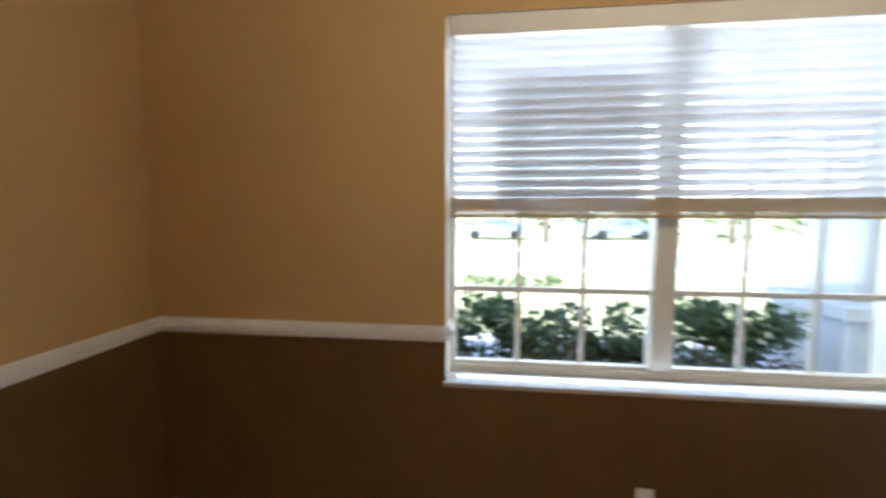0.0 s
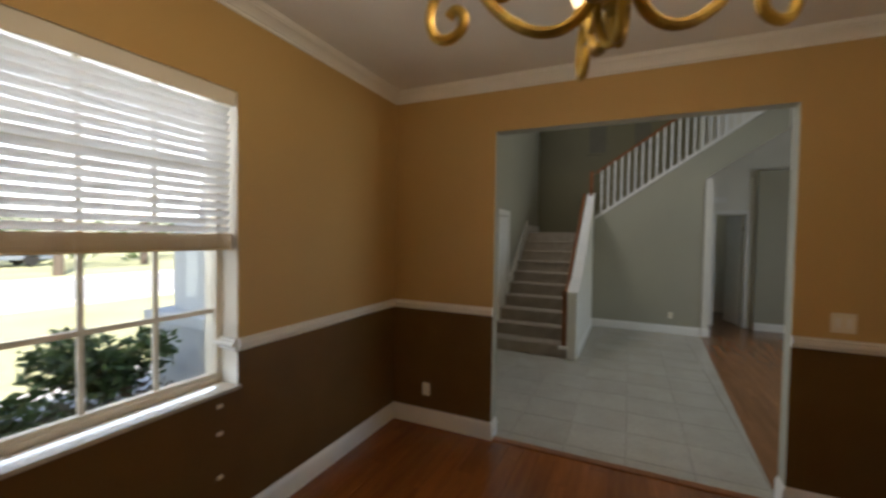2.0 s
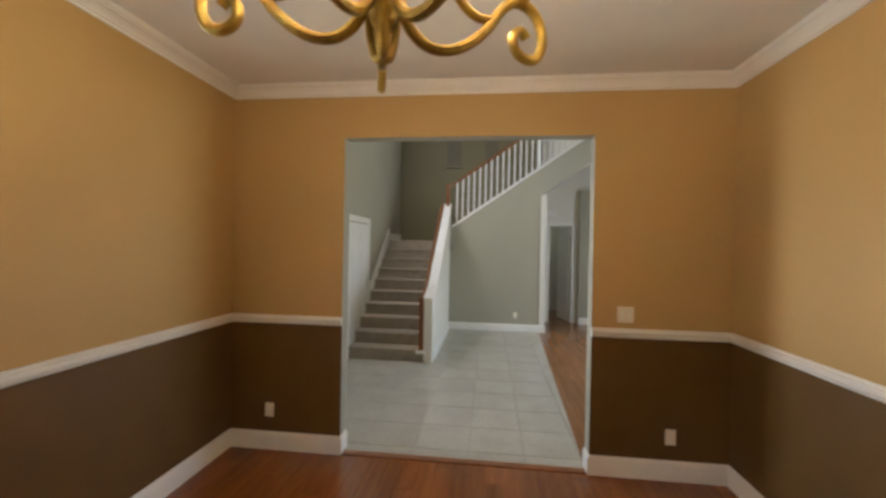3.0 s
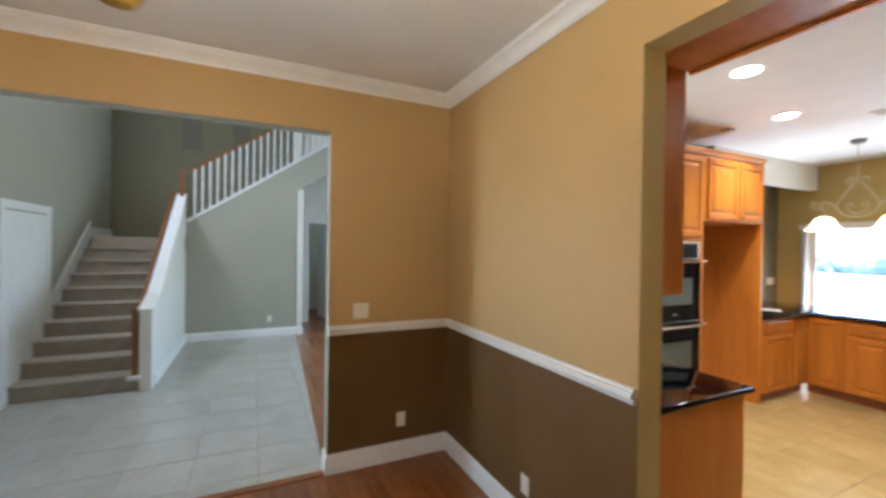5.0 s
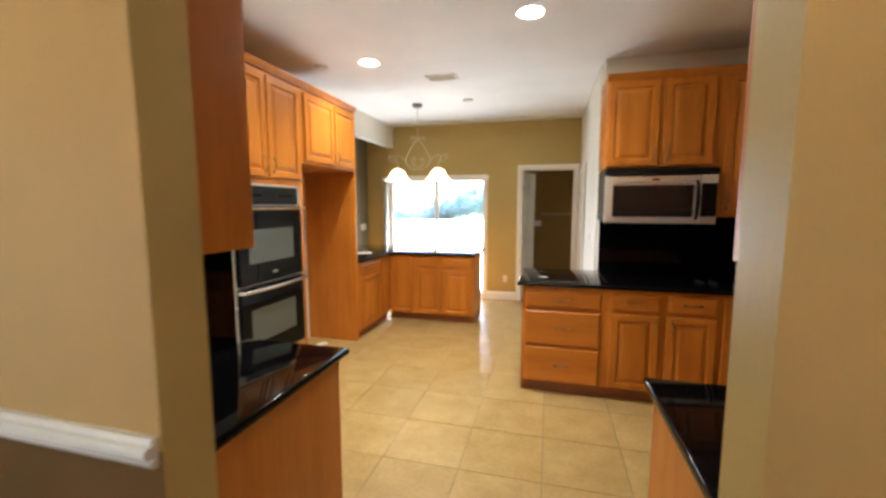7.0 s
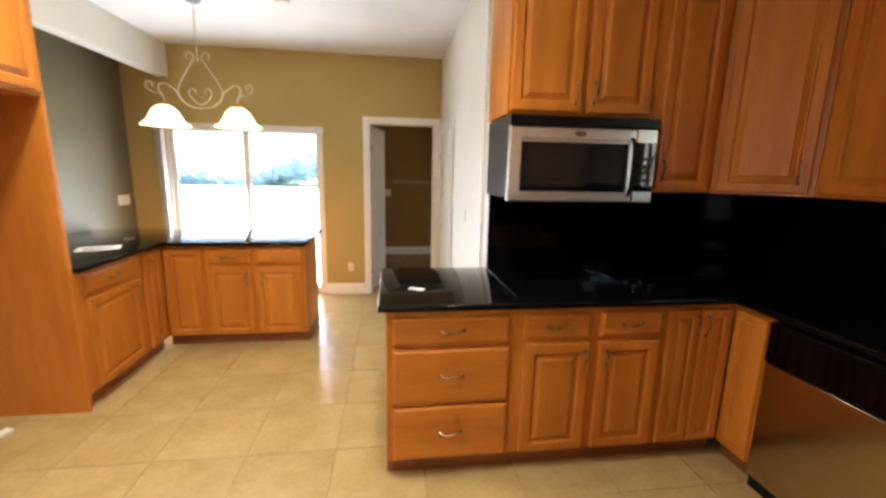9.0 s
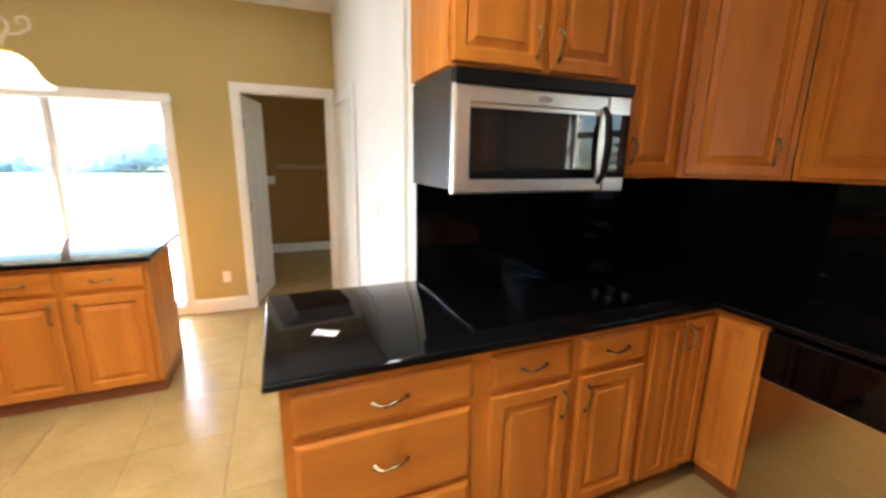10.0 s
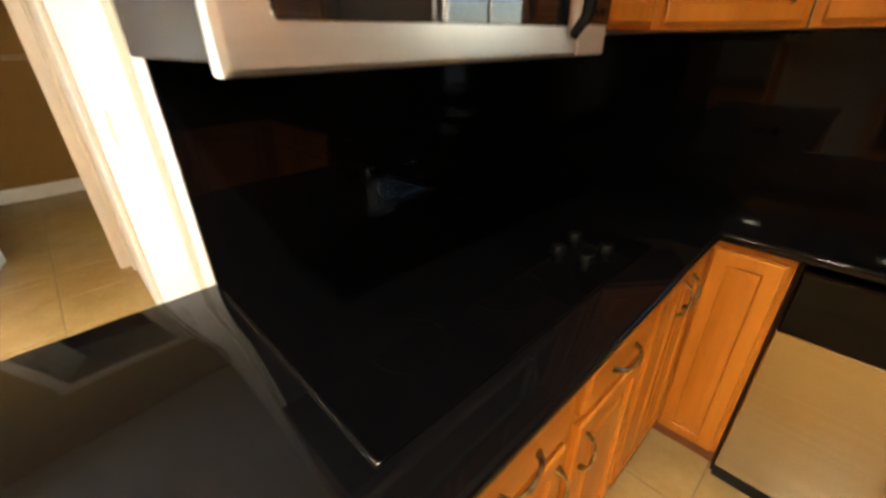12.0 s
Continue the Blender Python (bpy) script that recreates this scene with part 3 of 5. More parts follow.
part("bottom_rail", boxes((-hw + 0.012, hw - 0.012, -0.02, 0.046, BOTTOM - 0.006, BOTTOM + 0.01), bevel=0.003), M["shadedslat"], blind)
for x in (-hw * 0.8, -hw * 0.28, hw * 0.28, hw * 0.8):
    part("ladder_cord", boxes((x - 0.0006, x + 0.0006, -0.020, -0.019, BOTTOM, -0.06)), M["slat"], blind)

sign = thing("window_sign", Matrix.Translation((1.0, 1.150, 1.9)), "plain paper sign taped inside the upper window pane", "sign")
part("sheet", boxes((-0.35, 0.31, -0.004, -0.002, -0.25, 0.35)), M["signpaper"], sign)


# made-up glazing behind the foyer fill lamp, out of view
lamp_window = grid_window("window_added", "glazed opening added unseen in the foyer front wall for a fill lamp", 5.05, 5.85, 0.45, 2.35, 1.16, 1, 1, 4)
lamp_window["kind"] = "structure"
west_window = grid_window("window_3", "white gridded window over the west counter", VY0, VY1, VZ0, VZ1, 0.06, 1, 2, 2, fw=0.035)
west_window.matrix_world = pose(KW, 0, 0, 0, 0, 90)
west_window["kind"] = "structure"


# ---- plates ----
def wall_plate(name, label, place, normal, kind, wide=0.075, high=0.117):
    turn = math.atan2(normal[0], -normal[1])
    ob = thing(name, Matrix.Translation(place) @ Matrix.Rotation(turn, 4, "Z"), label, kind)
    bm = bmesh.new()
    rings(bm, -wide / 2, wide / 2, -high / 2, high / 2, [(0, 0), (0, -0.003), (0.004, -0.006)])
    part("cover_plate", bm, M["plate"], ob)
    if kind == "outlet":
        for z in (-0.022, 0.022):
            part("socket", boxes((-0.016, 0.016, -0.008, -0.006, z - 0.014, z + 0.014)), M["white"], ob)
    else:
        k = max(1, round(wide / 0.05) - 0)
        for i in range(k):
            x = (i - (k - 1) / 2) * wide / (k + 0.3)
            part("rocker", boxes((x - 0.013, x + 0.013, -0.01, -0.006, -0.03, 0.03)), M["white"], ob)
    return ob


OUT = "ivory duplex outlet on the wall"
wall_plate("outlet", OUT, (XE, 0.675, 0.327), (-1, 0), "outlet")
wall_plate("outlet", OUT, (XE, -2.49, 0.323), (-1, 0), "outlet")
wall_plate("outlet", OUT, (2.987, YS, 0.287), (0, 1), "outlet")
wall_plate("outlet", OUT, (1.34, YN, 0.345), (0, -1), "outlet")
wall_plate("light_switch", "ivory double light switch above the chair rail", (XE, -2.15, 1.225), (-1, 0), "light switch", 0.12, 0.12)
wall_plate("outlet", OUT, (2.07, KS, 0.375), (0, 1), "outlet")
wall_plate("outlet", OUT, (GX, -1.68, 0.33), (-1, 0), "outlet")
wall_plate("light_switch", "wide white light switch on the olive wall", (KE, -9.0, 1.255), (-1, 0), "light switch", 0.21, 0.12)
wall_plate("light_switch", "white light switch on the cream wall", (0.886, -7.3, 1.28), (1, 0), "light switch")

# ---- kitchen cabinets ----
DOOR_P = [(0, 0), (0, -0.016), (0.003, -0.020), (0.008, -0.022), (0.052, -0.022), (0.056, -0.013), (0.060, -0.007), (0.066, -0.006), (0.092, -0.017), (0.095, -0.020), (0.1, -0.0205)]
NARROW_P = [(0, 0), (0, -0.016), (0.003, -0.020), (0.008, -0.022), (0.046, -0.022), (0.052, -0.013), (0.072, -0.019), (0.078, -0.020)]
DRAWER_P = [(0, 0), (0, -0.012), (0.005, -0.014), (0.010, -0.019), (0.018, -0.022)]


def pull(parent, x, z, upright):
    """An arched bar pull with flared feet."""
    bm = bmesh.new()
    pts = []
    for k in range(11):
        a = -1 + 2 * k / 10
        out = -0.021 - 0.03 * (1 - a * a) ** 0.6
        along = a * 0.06
        wave = 0.006 * math.sin(a * math.pi)
        pts.append((x + wave, out, z + along) if upright else (x + along, out, z + wave))
    tube(bm, pts, [0.009, 0.006, 0.0042, 0.0042, 0.005, 0.0062, 0.005, 0.0042, 0.0042, 0.006, 0.009], 8)
    return part("handle", bm, M["brass"], parent, "antique brass bar handle", True)


def cabinet(name, m, label, w, z0, z1, depth, fronts, kick=False, group=""):
    """A unit in its own space: front at y = 0 facing -y, x from 0 to w. fronts: (kind, x0, x1, z0, z1, pull x or None, pull z)."""
    ob = thing(name, m, label, "cabinet", group)
    low = z0 + (0.105 if kick else 0.0)
    part("body", boxes((0, w, 0, depth, low, z1)), M["oak"], ob)
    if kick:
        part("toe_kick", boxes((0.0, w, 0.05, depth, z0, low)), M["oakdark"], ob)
    for kind, a, b, c, d, hx, hz in fronts:
        bm = bmesh.new()
        rings(bm, a, b, c, d, DRAWER_P if kind == "drawer" else DOOR_P if b - a > 0.24 else NARROW_P)
        f = part(kind, bm, M["oakh" if kind == "drawer" else "oak"], ob)
        if hx is not None:
            pull(f, hx, hz, kind == "door")
    return ob


def facing(x, y, turn):
    return pose(x, y, 0, 0, 0, turn)


CT = 0.955
g1 = "base cabinets along the cooktop counter"
FY = -5.755
D = 0.77
LOW = (0.112, 0.755)                            # door heights under a drawer
TOP_DRAWER = (0.785, 0.925)
cabinet("drawer_cabinet", facing(1.565, FY, 180), "honey maple three-drawer base cabinet at the counter end", 0.69, 0, CT, D,
        [("drawer", 0.03, 0.648, 0.771, 0.921, 0.34, 0.845), ("drawer", 0.03, 0.648, 0.441, 0.746, 0.34, 0.60), ("drawer", 0.03, 0.648, 0.112, 0.422, 0.34, 0.27)], True, g1)
cabinet("base_cabinet", facing(0.875, FY, 180), "honey maple base cabinet with a drawer over a door", 0.435, 0, CT, D,
        [("drawer", 0.038, 0.404, *TOP_DRAWER, 0.22, 0.855), ("door", 0.038, 0.404, *LOW, 0.372, 0.655)], True, g1)
cabinet("base_cabinet", facing(0.44, FY, 180), "honey maple base cabinet with a drawer over a door", 0.402, 0, CT, D,
        [("drawer", 0.027, 0.379, *TOP_DRAWER, 0.205, 0.855), ("door", 0.027, 0.379, *LOW, 0.06, 0.655)], True, g1)
cabinet("corner_cabinet", facing(0.038, FY, 180), "honey maple corner base cabinet with narrow double doors", 0.431, 0, CT, D,
        [("door", 0.023, 0.213, 0.112, 0.925, 0.185, 0.83), ("door", 0.22, 0.408, 0.112, 0.925, 0.25, 0.83)], True, g1)
WX = -0.395
cabinet("corner_panel_cabinet", facing(WX, FY, 90), "narrow honey maple panel cabinet beside the dishwasher", 0.236, 0, CT, 0.68,
        [("door", 0.028, 0.218, 0.112, 0.925, None, 0)], True)
cabinet("base_cabinet", facing(WX, -4.835, 90), "honey maple base cabinet with a drawer over a door", 0.50, 0, CT, 0.68,
        [("drawer", 0.04, 0.46, *TOP_DRAWER, 0.25, 0.855), ("door", 0.04, 0.46, *LOW, 0.42, 0.655)], True)
cabinet("base_cabinet", facing(WX, -4.335, 90), "honey maple base cabinet with a drawer over a door", 0.50, 0, CT, 0.68,
        [("drawer", 0.04, 0.46, *TOP_DRAWER, 0.25, 0.855), ("door", 0.04, 0.46, *LOW, 0.08, 0.655)], True)
# along the dining wall
cabinet("base_cabinet", facing(KW + 0.01, -3.82, 0), "honey maple base cabinet with a plain end panel", 2.03, 0, CT, 0.77,
        [("door", 0.75, 1.35, 0.112, 0.925, 0.80, 0.83), ("door", 1.39, 2.0, 0.112, 0.925, 1.95, 0.83)], True)
cabinet("base_cabinet", facing(2.272, -3.82, 0), "honey maple base cabinet with a plain end panel", 0.525, 0, CT, 0.77,
        [("drawer", 0.04, 0.49, *TOP_DRAWER, 0.265, 0.855), ("door", 0.04, 0.49, *LOW, 0.1, 0.655)], True)
# east side
EX = 3.57
AX = 4.23                                      # back of the fridge space
DEEP = KE - EX - 0.005
cabinet("oven_tower_cabinet", facing(EX, -4.60, -90), "tall honey maple cabinet holding the double oven", 0.93, 0, 2.70, DEEP,
                [("door", 0.022, 0.445, 1.875, 2.675, 0.405, 1.975), ("door", 0.465, 0.895, 1.875, 2.675, 0.505, 1.975), ("drawer", 0.03, 0.86, 0.12, 0.36, 0.44, 0.24)], True)
fr = cabinet("over_fridge_cabinet", facing(EX, -5.53, -90), "honey maple cabinet above the empty fridge space", 1.07, 2.035, 2.70, DEEP,
             [("door", 0.05, 0.575, 2.06, 2.675, 0.535, 2.15), ("door", 0.595, 1.04, 2.06, 2.675, 0.635, 2.15)])
part("side_panel", boxes((1.04, 1.07, -0.004, DEEP, 0, 2.035)), M["oak"], fr)
g2 = "base cabinets of the sink counter"
SX, SY = 3.58, -7.62
cabinet("base_cabinet", facing(SX, -6.605, -90), "honey maple base cabinet with a drawer over a door", 0.70, 0, CT, 1.05,
        [("drawer", 0.085, 0.66, *TOP_DRAWER, 0.36, 0.855), ("door", 0.085, 0.66, *LOW, 0.61, 0.655)], True, g2)
cabinet("corner_cabinet", facing(SX, -7.305, -90), "narrow honey maple corner base cabinet", 0.315, 0, CT, 1.05,
        [("door", 0.04, 0.285, 0.112, 0.925, 0.08, 0.83)], True, g2)
cabinet("corner_cabinet", facing(SX, SY, 180), "narrow honey maple corner base cabinet", 0.37, 0, CT, 0.62,
        [("door", 0.03, 0.345, 0.112, 0.925, None, 0)], True, g2)
cabinet("base_cabinet", facing(3.21, SY, 180), "honey maple base cabinet with a drawer over a door", 0.42, 0, CT, 0.62,
        [("drawer", 0.025, 0.40, *TOP_DRAWER, 0.21, 0.855), ("door", 0.025, 0.40, *LOW, 0.355, 0.655)], True, g2)
cabinet("base_cabinet", facing(2.79, SY, 180), "honey maple base cabinet at the counter end", 0.455, 0, CT, 0.62,
        [("drawer", 0.02, 0.425, *TOP_DRAWER, 0.22, 0.855), ("door", 0.02, 0.425, *LOW, 0.065, 0.655)], True, g2)

# wall cabinets
UY = -6.08
UB, UT = 1.55, 2.71
cabinet("wall_cabinet", facing(0.895, UY, 180), "honey maple double-door wall cabinet above the microwave", 0.865, 1.975, UT, 0.445,
        [("door", 0.014, 0.419, 1.99, 2.70, 0.385, 2.09), ("door", 0.458, 0.834, 1.99, 2.70, 0.492, 2.09)])
cabinet("wall_cabinet", facing(0.03, UY, 180), "tall narrow honey maple wall cabinet", 0.44, UB, UT, 0.445,
        [("door", 0.058, 0.40, 1.565, 2.70, 0.088, 1.68)])
cabinet("corner_wall_cabinet", facing(-0.41, UY, 135), "diagonal honey maple corner wall cabinet", 0.48, UB, UT, 0.30,
        [("door", 0.03, 0.45, 1.565, 2.70, 0.40, 1.68)])
cabinet("wall_cabinet", facing(-0.75, -5.735, 90), "honey maple wall cabinet", 0.56, UB, UT, 0.325,
        [("door", 0.03, 0.53, 1.565, 2.70, 0.48, 1.68)])
cabinet("wall_cabinet", facing(-0.75, -3.47, 0), "honey maple wall cabinet with a plain end panel", 1.625, 1.50, UT, 0.42,
        [("door", 0.03, 0.78, 1.52, 2.70, 0.73, 1.64), ("door", 0.81, 1.595, 1.52, 2.70, 0.86, 1.64)])
cabinet("wall_cabinet", facing(2.366, -3.425, 0), "honey maple wall cabinet with a plain end panel", 0.43, 1.50, UT, 0.375,
        [("door", 0.03, 0.40, 1.52, 2.70, 0.08, 1.64)])


structure("trim", boxes((0.876, 2.364, -3.445, YK - 0.003, 2.665, 2.685), (0.876, 2.364, -3.465, -3.445, 2.65, UT), bevel=0.003), M["oak"], "honey maple bridge panel between the wall cabinets over the opening")

# ---- worktops ----
def worktop(name, label, outline, z0=CT + 0.002, z1=CT + 0.037, r=0.013):
    bm = bmesh.new()
    vs = [bm.verts.new((x, y, z0)) for x, y in outline]
    f = bm.faces.new(vs)
    out = bmesh.ops.extrude_face_region(bm, geom=[f])
    bmesh.ops.translate(bm, verts=[v for v in out["geom"] if isinstance(v, bmesh.types.BMVert)], vec=(0, 0, z1 - z0))
    bmesh.ops.recalc_face_normals(bm, faces=bm.faces)
    flat = [e for e in bm.edges if abs(e.verts[0].co.z - e.verts[1].co.z) < 1e-6]
    bmesh.ops.bevel(bm, geom=flat, offset=r, segments=3, affect="EDGES", profile=0.5)
    return tagged(link_mesh(name, bm, M["granite"], True), label, "worktop")


WT = CT + 0.037
worktop("worktop", "polished black granite worktop with a rounded edge", [(1.607, -5.712), (1.607, -6.53), (0.872, -6.53), (0.862, -6.526), (KW, -6.526), (KW, YK - 0.004), (0.99, YK - 0.004), (0.99, -3.862), (WX + 0.045, -3.862), (WX + 0.045, -5.712)])
worktop("worktop", "polished black granite worktop beside the opening", [(2.243, YK - 0.004), (2.243, -3.866), (2.797, -3.866), (2.797, YK - 0.004)])
worktop("worktop", "polished black granite sink worktop with a breakfast overhang", [(3.53, -6.606), (KE, -6.606), (KE, -8.42), (2.302, -8.42), (2.302, -7.565), (3.53, -7.565)])
for b in ((KW + 0.02, 0.868, -6.53, -6.512, WT - 0.014, 1.548), (KW, KW + 0.02, -6.53, YK - 0.02, WT - 0.014, 1.548), (KW + 0.02, 0.865, YK - 0.02, YK - 0.002, WT - 0.014, 1.498)):
    structure("backsplash", boxes(b), M["granite"], "full-height polished black granite backsplash")
structure("backsplash", boxes((2.26, 2.78, YK - 0.02, YK - 0.002, WT - 0.014, 1.498), (2.78, 2.798, -3.775, YK - 0.002, WT - 0.014, 1.498)), M["granite"], "black granite backsplash beside the opening")
bm = bmesh.new()
CAP = [(0.005, 0), (0.012, 0.012), (0.02, 0.02), (0.034, 0.046), (0.034, 0.055)]
for a, b, nn, back in (((0.90, UY), (-0.41, UY), (0, 1), -0.44), ((-0.41, UY), (-0.755, -5.735), (0.7071, 0.7071), -0.2), ((-0.75, -5.745), (-0.75, -5.175), (1, 0), -0.3), ((EX, -4.60), (EX, -6.60), (-1, 0), -0.8)):
    sweep_trim(bm, [(back, 0)] + CAP + [(back, 0.055)], (*a, UT), (*b, UT), (*nn, 0))
structure("trim", bm, M["oak"], "honey maple crown strip on the wall cabinets")


# ---- corner pantry between the counter and the oven ----
structure("wall_pantry", boxes((2.80, 2.90, -3.80, YK, -0.15, H), (3.52, KE, -4.595, -4.47, -0.15, H)), M["cream"], "cream stub walls of the corner pantry")
pantry = pose(2.815, -3.80, 0, 0, 0, math.degrees(math.atan2(-0.765, 0.72)))
PL = math.hypot(0.72, 0.765)


def panel_door(ob, w, h, mat, thick=0.035, side=-1):
    """A hollow door leaf with six moulded panels, its face at y = 0, x from 0 to w."""
    bm = boxes((0, w, 0, thick, 0.008, h), bevel=0.002)
    leaf = part("leaf", bm, mat, ob)
    m = 0.11 * w / 0.76
    pw = (w - 3 * m) / 2
    for c in range(2):
        x = m + c * (pw + m)
        for z0, z1 in ((0.11 * h, 0.40 * h), (0.47 * h, 0.80 * h), (0.85 * h, 0.945 * h)):
            bm = bmesh.new()
            rings(bm, x, x + pw, z0, z1, [(0, 0.001), (0, -0.006), (0.012, -0.001), (0.03, -0.001), (0.045, -0.005)])
            part("moulded_panel", bm, mat, leaf)
    return leaf


def lever(parent, x, z, y=0.0, out=-1, way=1):
    bm = bmesh.new()
    lathe(bm, [(0.0, 0), (0.03, 0), (0.028, 0.01), (0.012, 0.014), (0.011, 0.045)], sides=16)
    bmesh.ops.transform(bm, matrix=Matrix.Translation((x, y, z)) @ Matrix.Rotation(radians(90 * -out), 4, "X"), verts=bm.verts)
    tube(bm, [(x, y + out * 0.045, z), (x + way * 0.03, y + out * 0.05, z), (x + way * 0.11, y + out * 0.046, z - 0.006)], [0.011, 0.010, 0.008], 8)
    return part("lever_handle", bm, M["chrome"], parent, "satin nickel lever handle", True)


bm = bmesh.new()
wall_h = [(0, PL, 0.045, 0.14, 2.16, H), (0, 0.05, 0.0, 0.14, 0, 2.16), (PL - 0.05, PL, 0.0, 0.14, 0, 2.16), (0, PL, 0.0, 0.045, 2.16, H)]
for b in wall_h:
    box(bm, *b)
bmesh.ops.transform(bm, matrix=pantry, verts=bm.verts)
structure("wall_fridge_alcove", boxes((AX, KE, -6.567, -5.535, -0.004, 2.03)), M["cream"], "cream painted back wall of the empty fridge space")
structure("wall_pantry_diagonal", bm, M["cream"], "cream diagonal pantry wall over a door")
door_p = thing("pantry_door", pantry @ Matrix.Translation((0.052, 0.02, 0)), "white panelled pantry door, closed, beside the oven", "door")
lever(panel_door(door_p, PL - 0.104, 2.15, M["white"]), PL - 0.19, 0.97, 0.0, -1, -1)

# ---- appliances ----
mw = thing("microwave", pose(0.893, -6.005, 0.083, 0, 0, 180), "stainless steel over-range microwave with a black glass window", "microwave")
W = 0.865
part("body", boxes((0.0, W, 0.035, 0.50, 1.425, 1.88), bevel=0.004), M["casemetal"], mw, "glossy dark grey metal case")
part("vent_grille", boxes((-0.004, W + 0.004, -0.012, 0.035, 1.826, 1.876), bevel=0.004), M["blackplastic"], mw, "black plastic vent strip")
bm = bmesh.new()
rings(bm, 0.0, 0.738, 1.41, 1.822, [(0, 0.035), (0, 0.008), (0.008, 0.0), (0.062, -0.002), (0.07, 0.004)])
door = part("door", bm, M["steel"], mw, "brushed stainless steel door")
pane = part("window", boxes((0.066, 0.688, -0.004, 0.002, 1.468, 1.737), bevel=0.002), M["blackglass"], door, "black glass window")
part("window_screen", boxes((0.115, 0.65, -0.0052, -0.004, 1.50, 1.712)), M["screen"], pane, "dark grey perforated screen behind the glass")
bm = bmesh.new()
tube(bm, [(0.712, -0.002, 1.45), (0.712, -0.03, 1.485), (0.712, -0.042, 1.585), (0.712, -0.042, 1.63), (0.712, -0.03, 1.735), (0.712, -0.002, 1.77)], [0.011, 0.014, 0.016, 0.016, 0.014, 0.011], 8)
part("handle", bm, M["blackplastic"], door, "black curved handle", True)
cp = part("control_panel", boxes((0.742, W, 0.0, 0.035, 1.41, 1.822), bevel=0.006), M["steel"], mw)
part("keypad", boxes((0.744, W - 0.004, -0.004, 0.0, 1.472, 1.748)), M["blackglass"], cp, "black touch keypad")
for r in range(5):
    for c in range(3):
        part("button", boxes((0.76 + c * 0.032, 0.782 + c * 0.032, -0.0055, -0.004, 1.49 + r * 0.04, 1.505 + r * 0.04)), M["ring"], cp)
bm = bmesh.new()
lathe(bm, [(0.0, 0.0), (0.034, 0.0), (0.034, 0.003), (0.0, 0.003)], (0, 0, 0), 20)
bmesh.ops.transform(bm, matrix=Matrix.Translation((0.40, -0.001, 1.785)) @ Matrix.Rotation(radians(90), 4, "X") @ Matrix.Diagonal((1, 0.42, 1, 1)), verts=bm.verts)
part("badge", bm, M["chrome"], door, "small oval metal badge")

cook = thing("cooktop", Matrix.Translation((0.385, -6.145, WT + 0.0015)), "black ceramic glass cooktop set in the granite", "cooktop")
part("glass_top", boxes((-0.485, 0.485, -0.315, 0.315, 0.0, 0.005), bevel=0.002), M["ceramic"], cook)
part("edge_trim", boxes((0.485, 0.488, -0.315, 0.315, -0.001, 0.0055)), M["chrome"], cook, "thin steel edge strip")
for x, y, r in ((0.29, -0.12, 0.11), (0.29, 0.15, 0.08), (0.0, -0.12, 0.08), (0.0, 0.15, 0.1)):
    bm = bmesh.new()
    lathe(bm, [(r - 0.0015, 0.0052), (r - 0.0015, 0.0056), (r + 0.0015, 0.0056), (r + 0.0015, 0.0052)], (x, y, 0), 40)
    part("burner_ring", bm, M["ring"], cook, "thin grey burner outline")
for x, y in ((-0.25, 0.15), (-0.35, 0.24), (-0.355, 0.14), (-0.255, 0.23)):
    bm = bmesh.new()
    lathe(bm, [(0.0, 0.03), (0.016, 0.03), (0.02, 0.026), (0.022, 0.005)], (x, y, 0), 16)
    part("knob", bm, M["knob"], cook, "black control knob", True)

dw = thing("dishwasher", pose(WX + 0.005, -5.515, 0, 0, 0, 90), "stainless steel dishwasher with a black control panel", "dishwasher")
DW = 0.672
part("door", boxes((0.008, DW - 0.008, -0.022, 0.02, 0.075, 0.72), bevel=0.005), M["dwsteel"], dw)
cp = part("control_panel", boxes((0.008, DW - 0.008, -0.034, 0.02, 0.725, 0.938), bevel=0.01), M["ceramic"], dw, "glossy black control panel")
part("badge", boxes((0.54, 0.60, -0.037, -0.034, 0.77, 0.785)), M["chrome"], cp, "small metal badge")
part("body", boxes((0.0, DW, 0.02, 0.6, 0.0, 0.94)), M["blackplastic"], dw)
part("kick_plate", boxes((0.01, DW - 0.01, 0.0, 0.02, 0.0, 0.07)), M["blackplastic"], dw)

oven = thing("double_oven", pose(EX, -4.605, 0, 0, 0, -90), "black glass double wall oven in a steel frame", "oven")
OW = 0.855
part("frame", boxes((0.0, OW, -0.012, 0.5, 0.39, 1.82), bevel=0.004), M["steel"], oven, "brushed steel surround")
cp = part("control_panel", boxes((0.13, OW - 0.055, -0.03, -0.012, 1.655, 1.80), bevel=0.004), M["blackplastic"], oven)
part("clock_display", boxes((0.36, 0.50, -0.0315, -0.03, 1.71, 1.745)), M["blackglass"], cp, "dark glass clock display")
for k in range(8):
    x = (0.17 if k < 4 else 0.54) + (k % 4) * 0.045
    part("key", boxes((x, x + 0.028, -0.0315, -0.03, 1.715, 1.735)), M["ring"], cp)
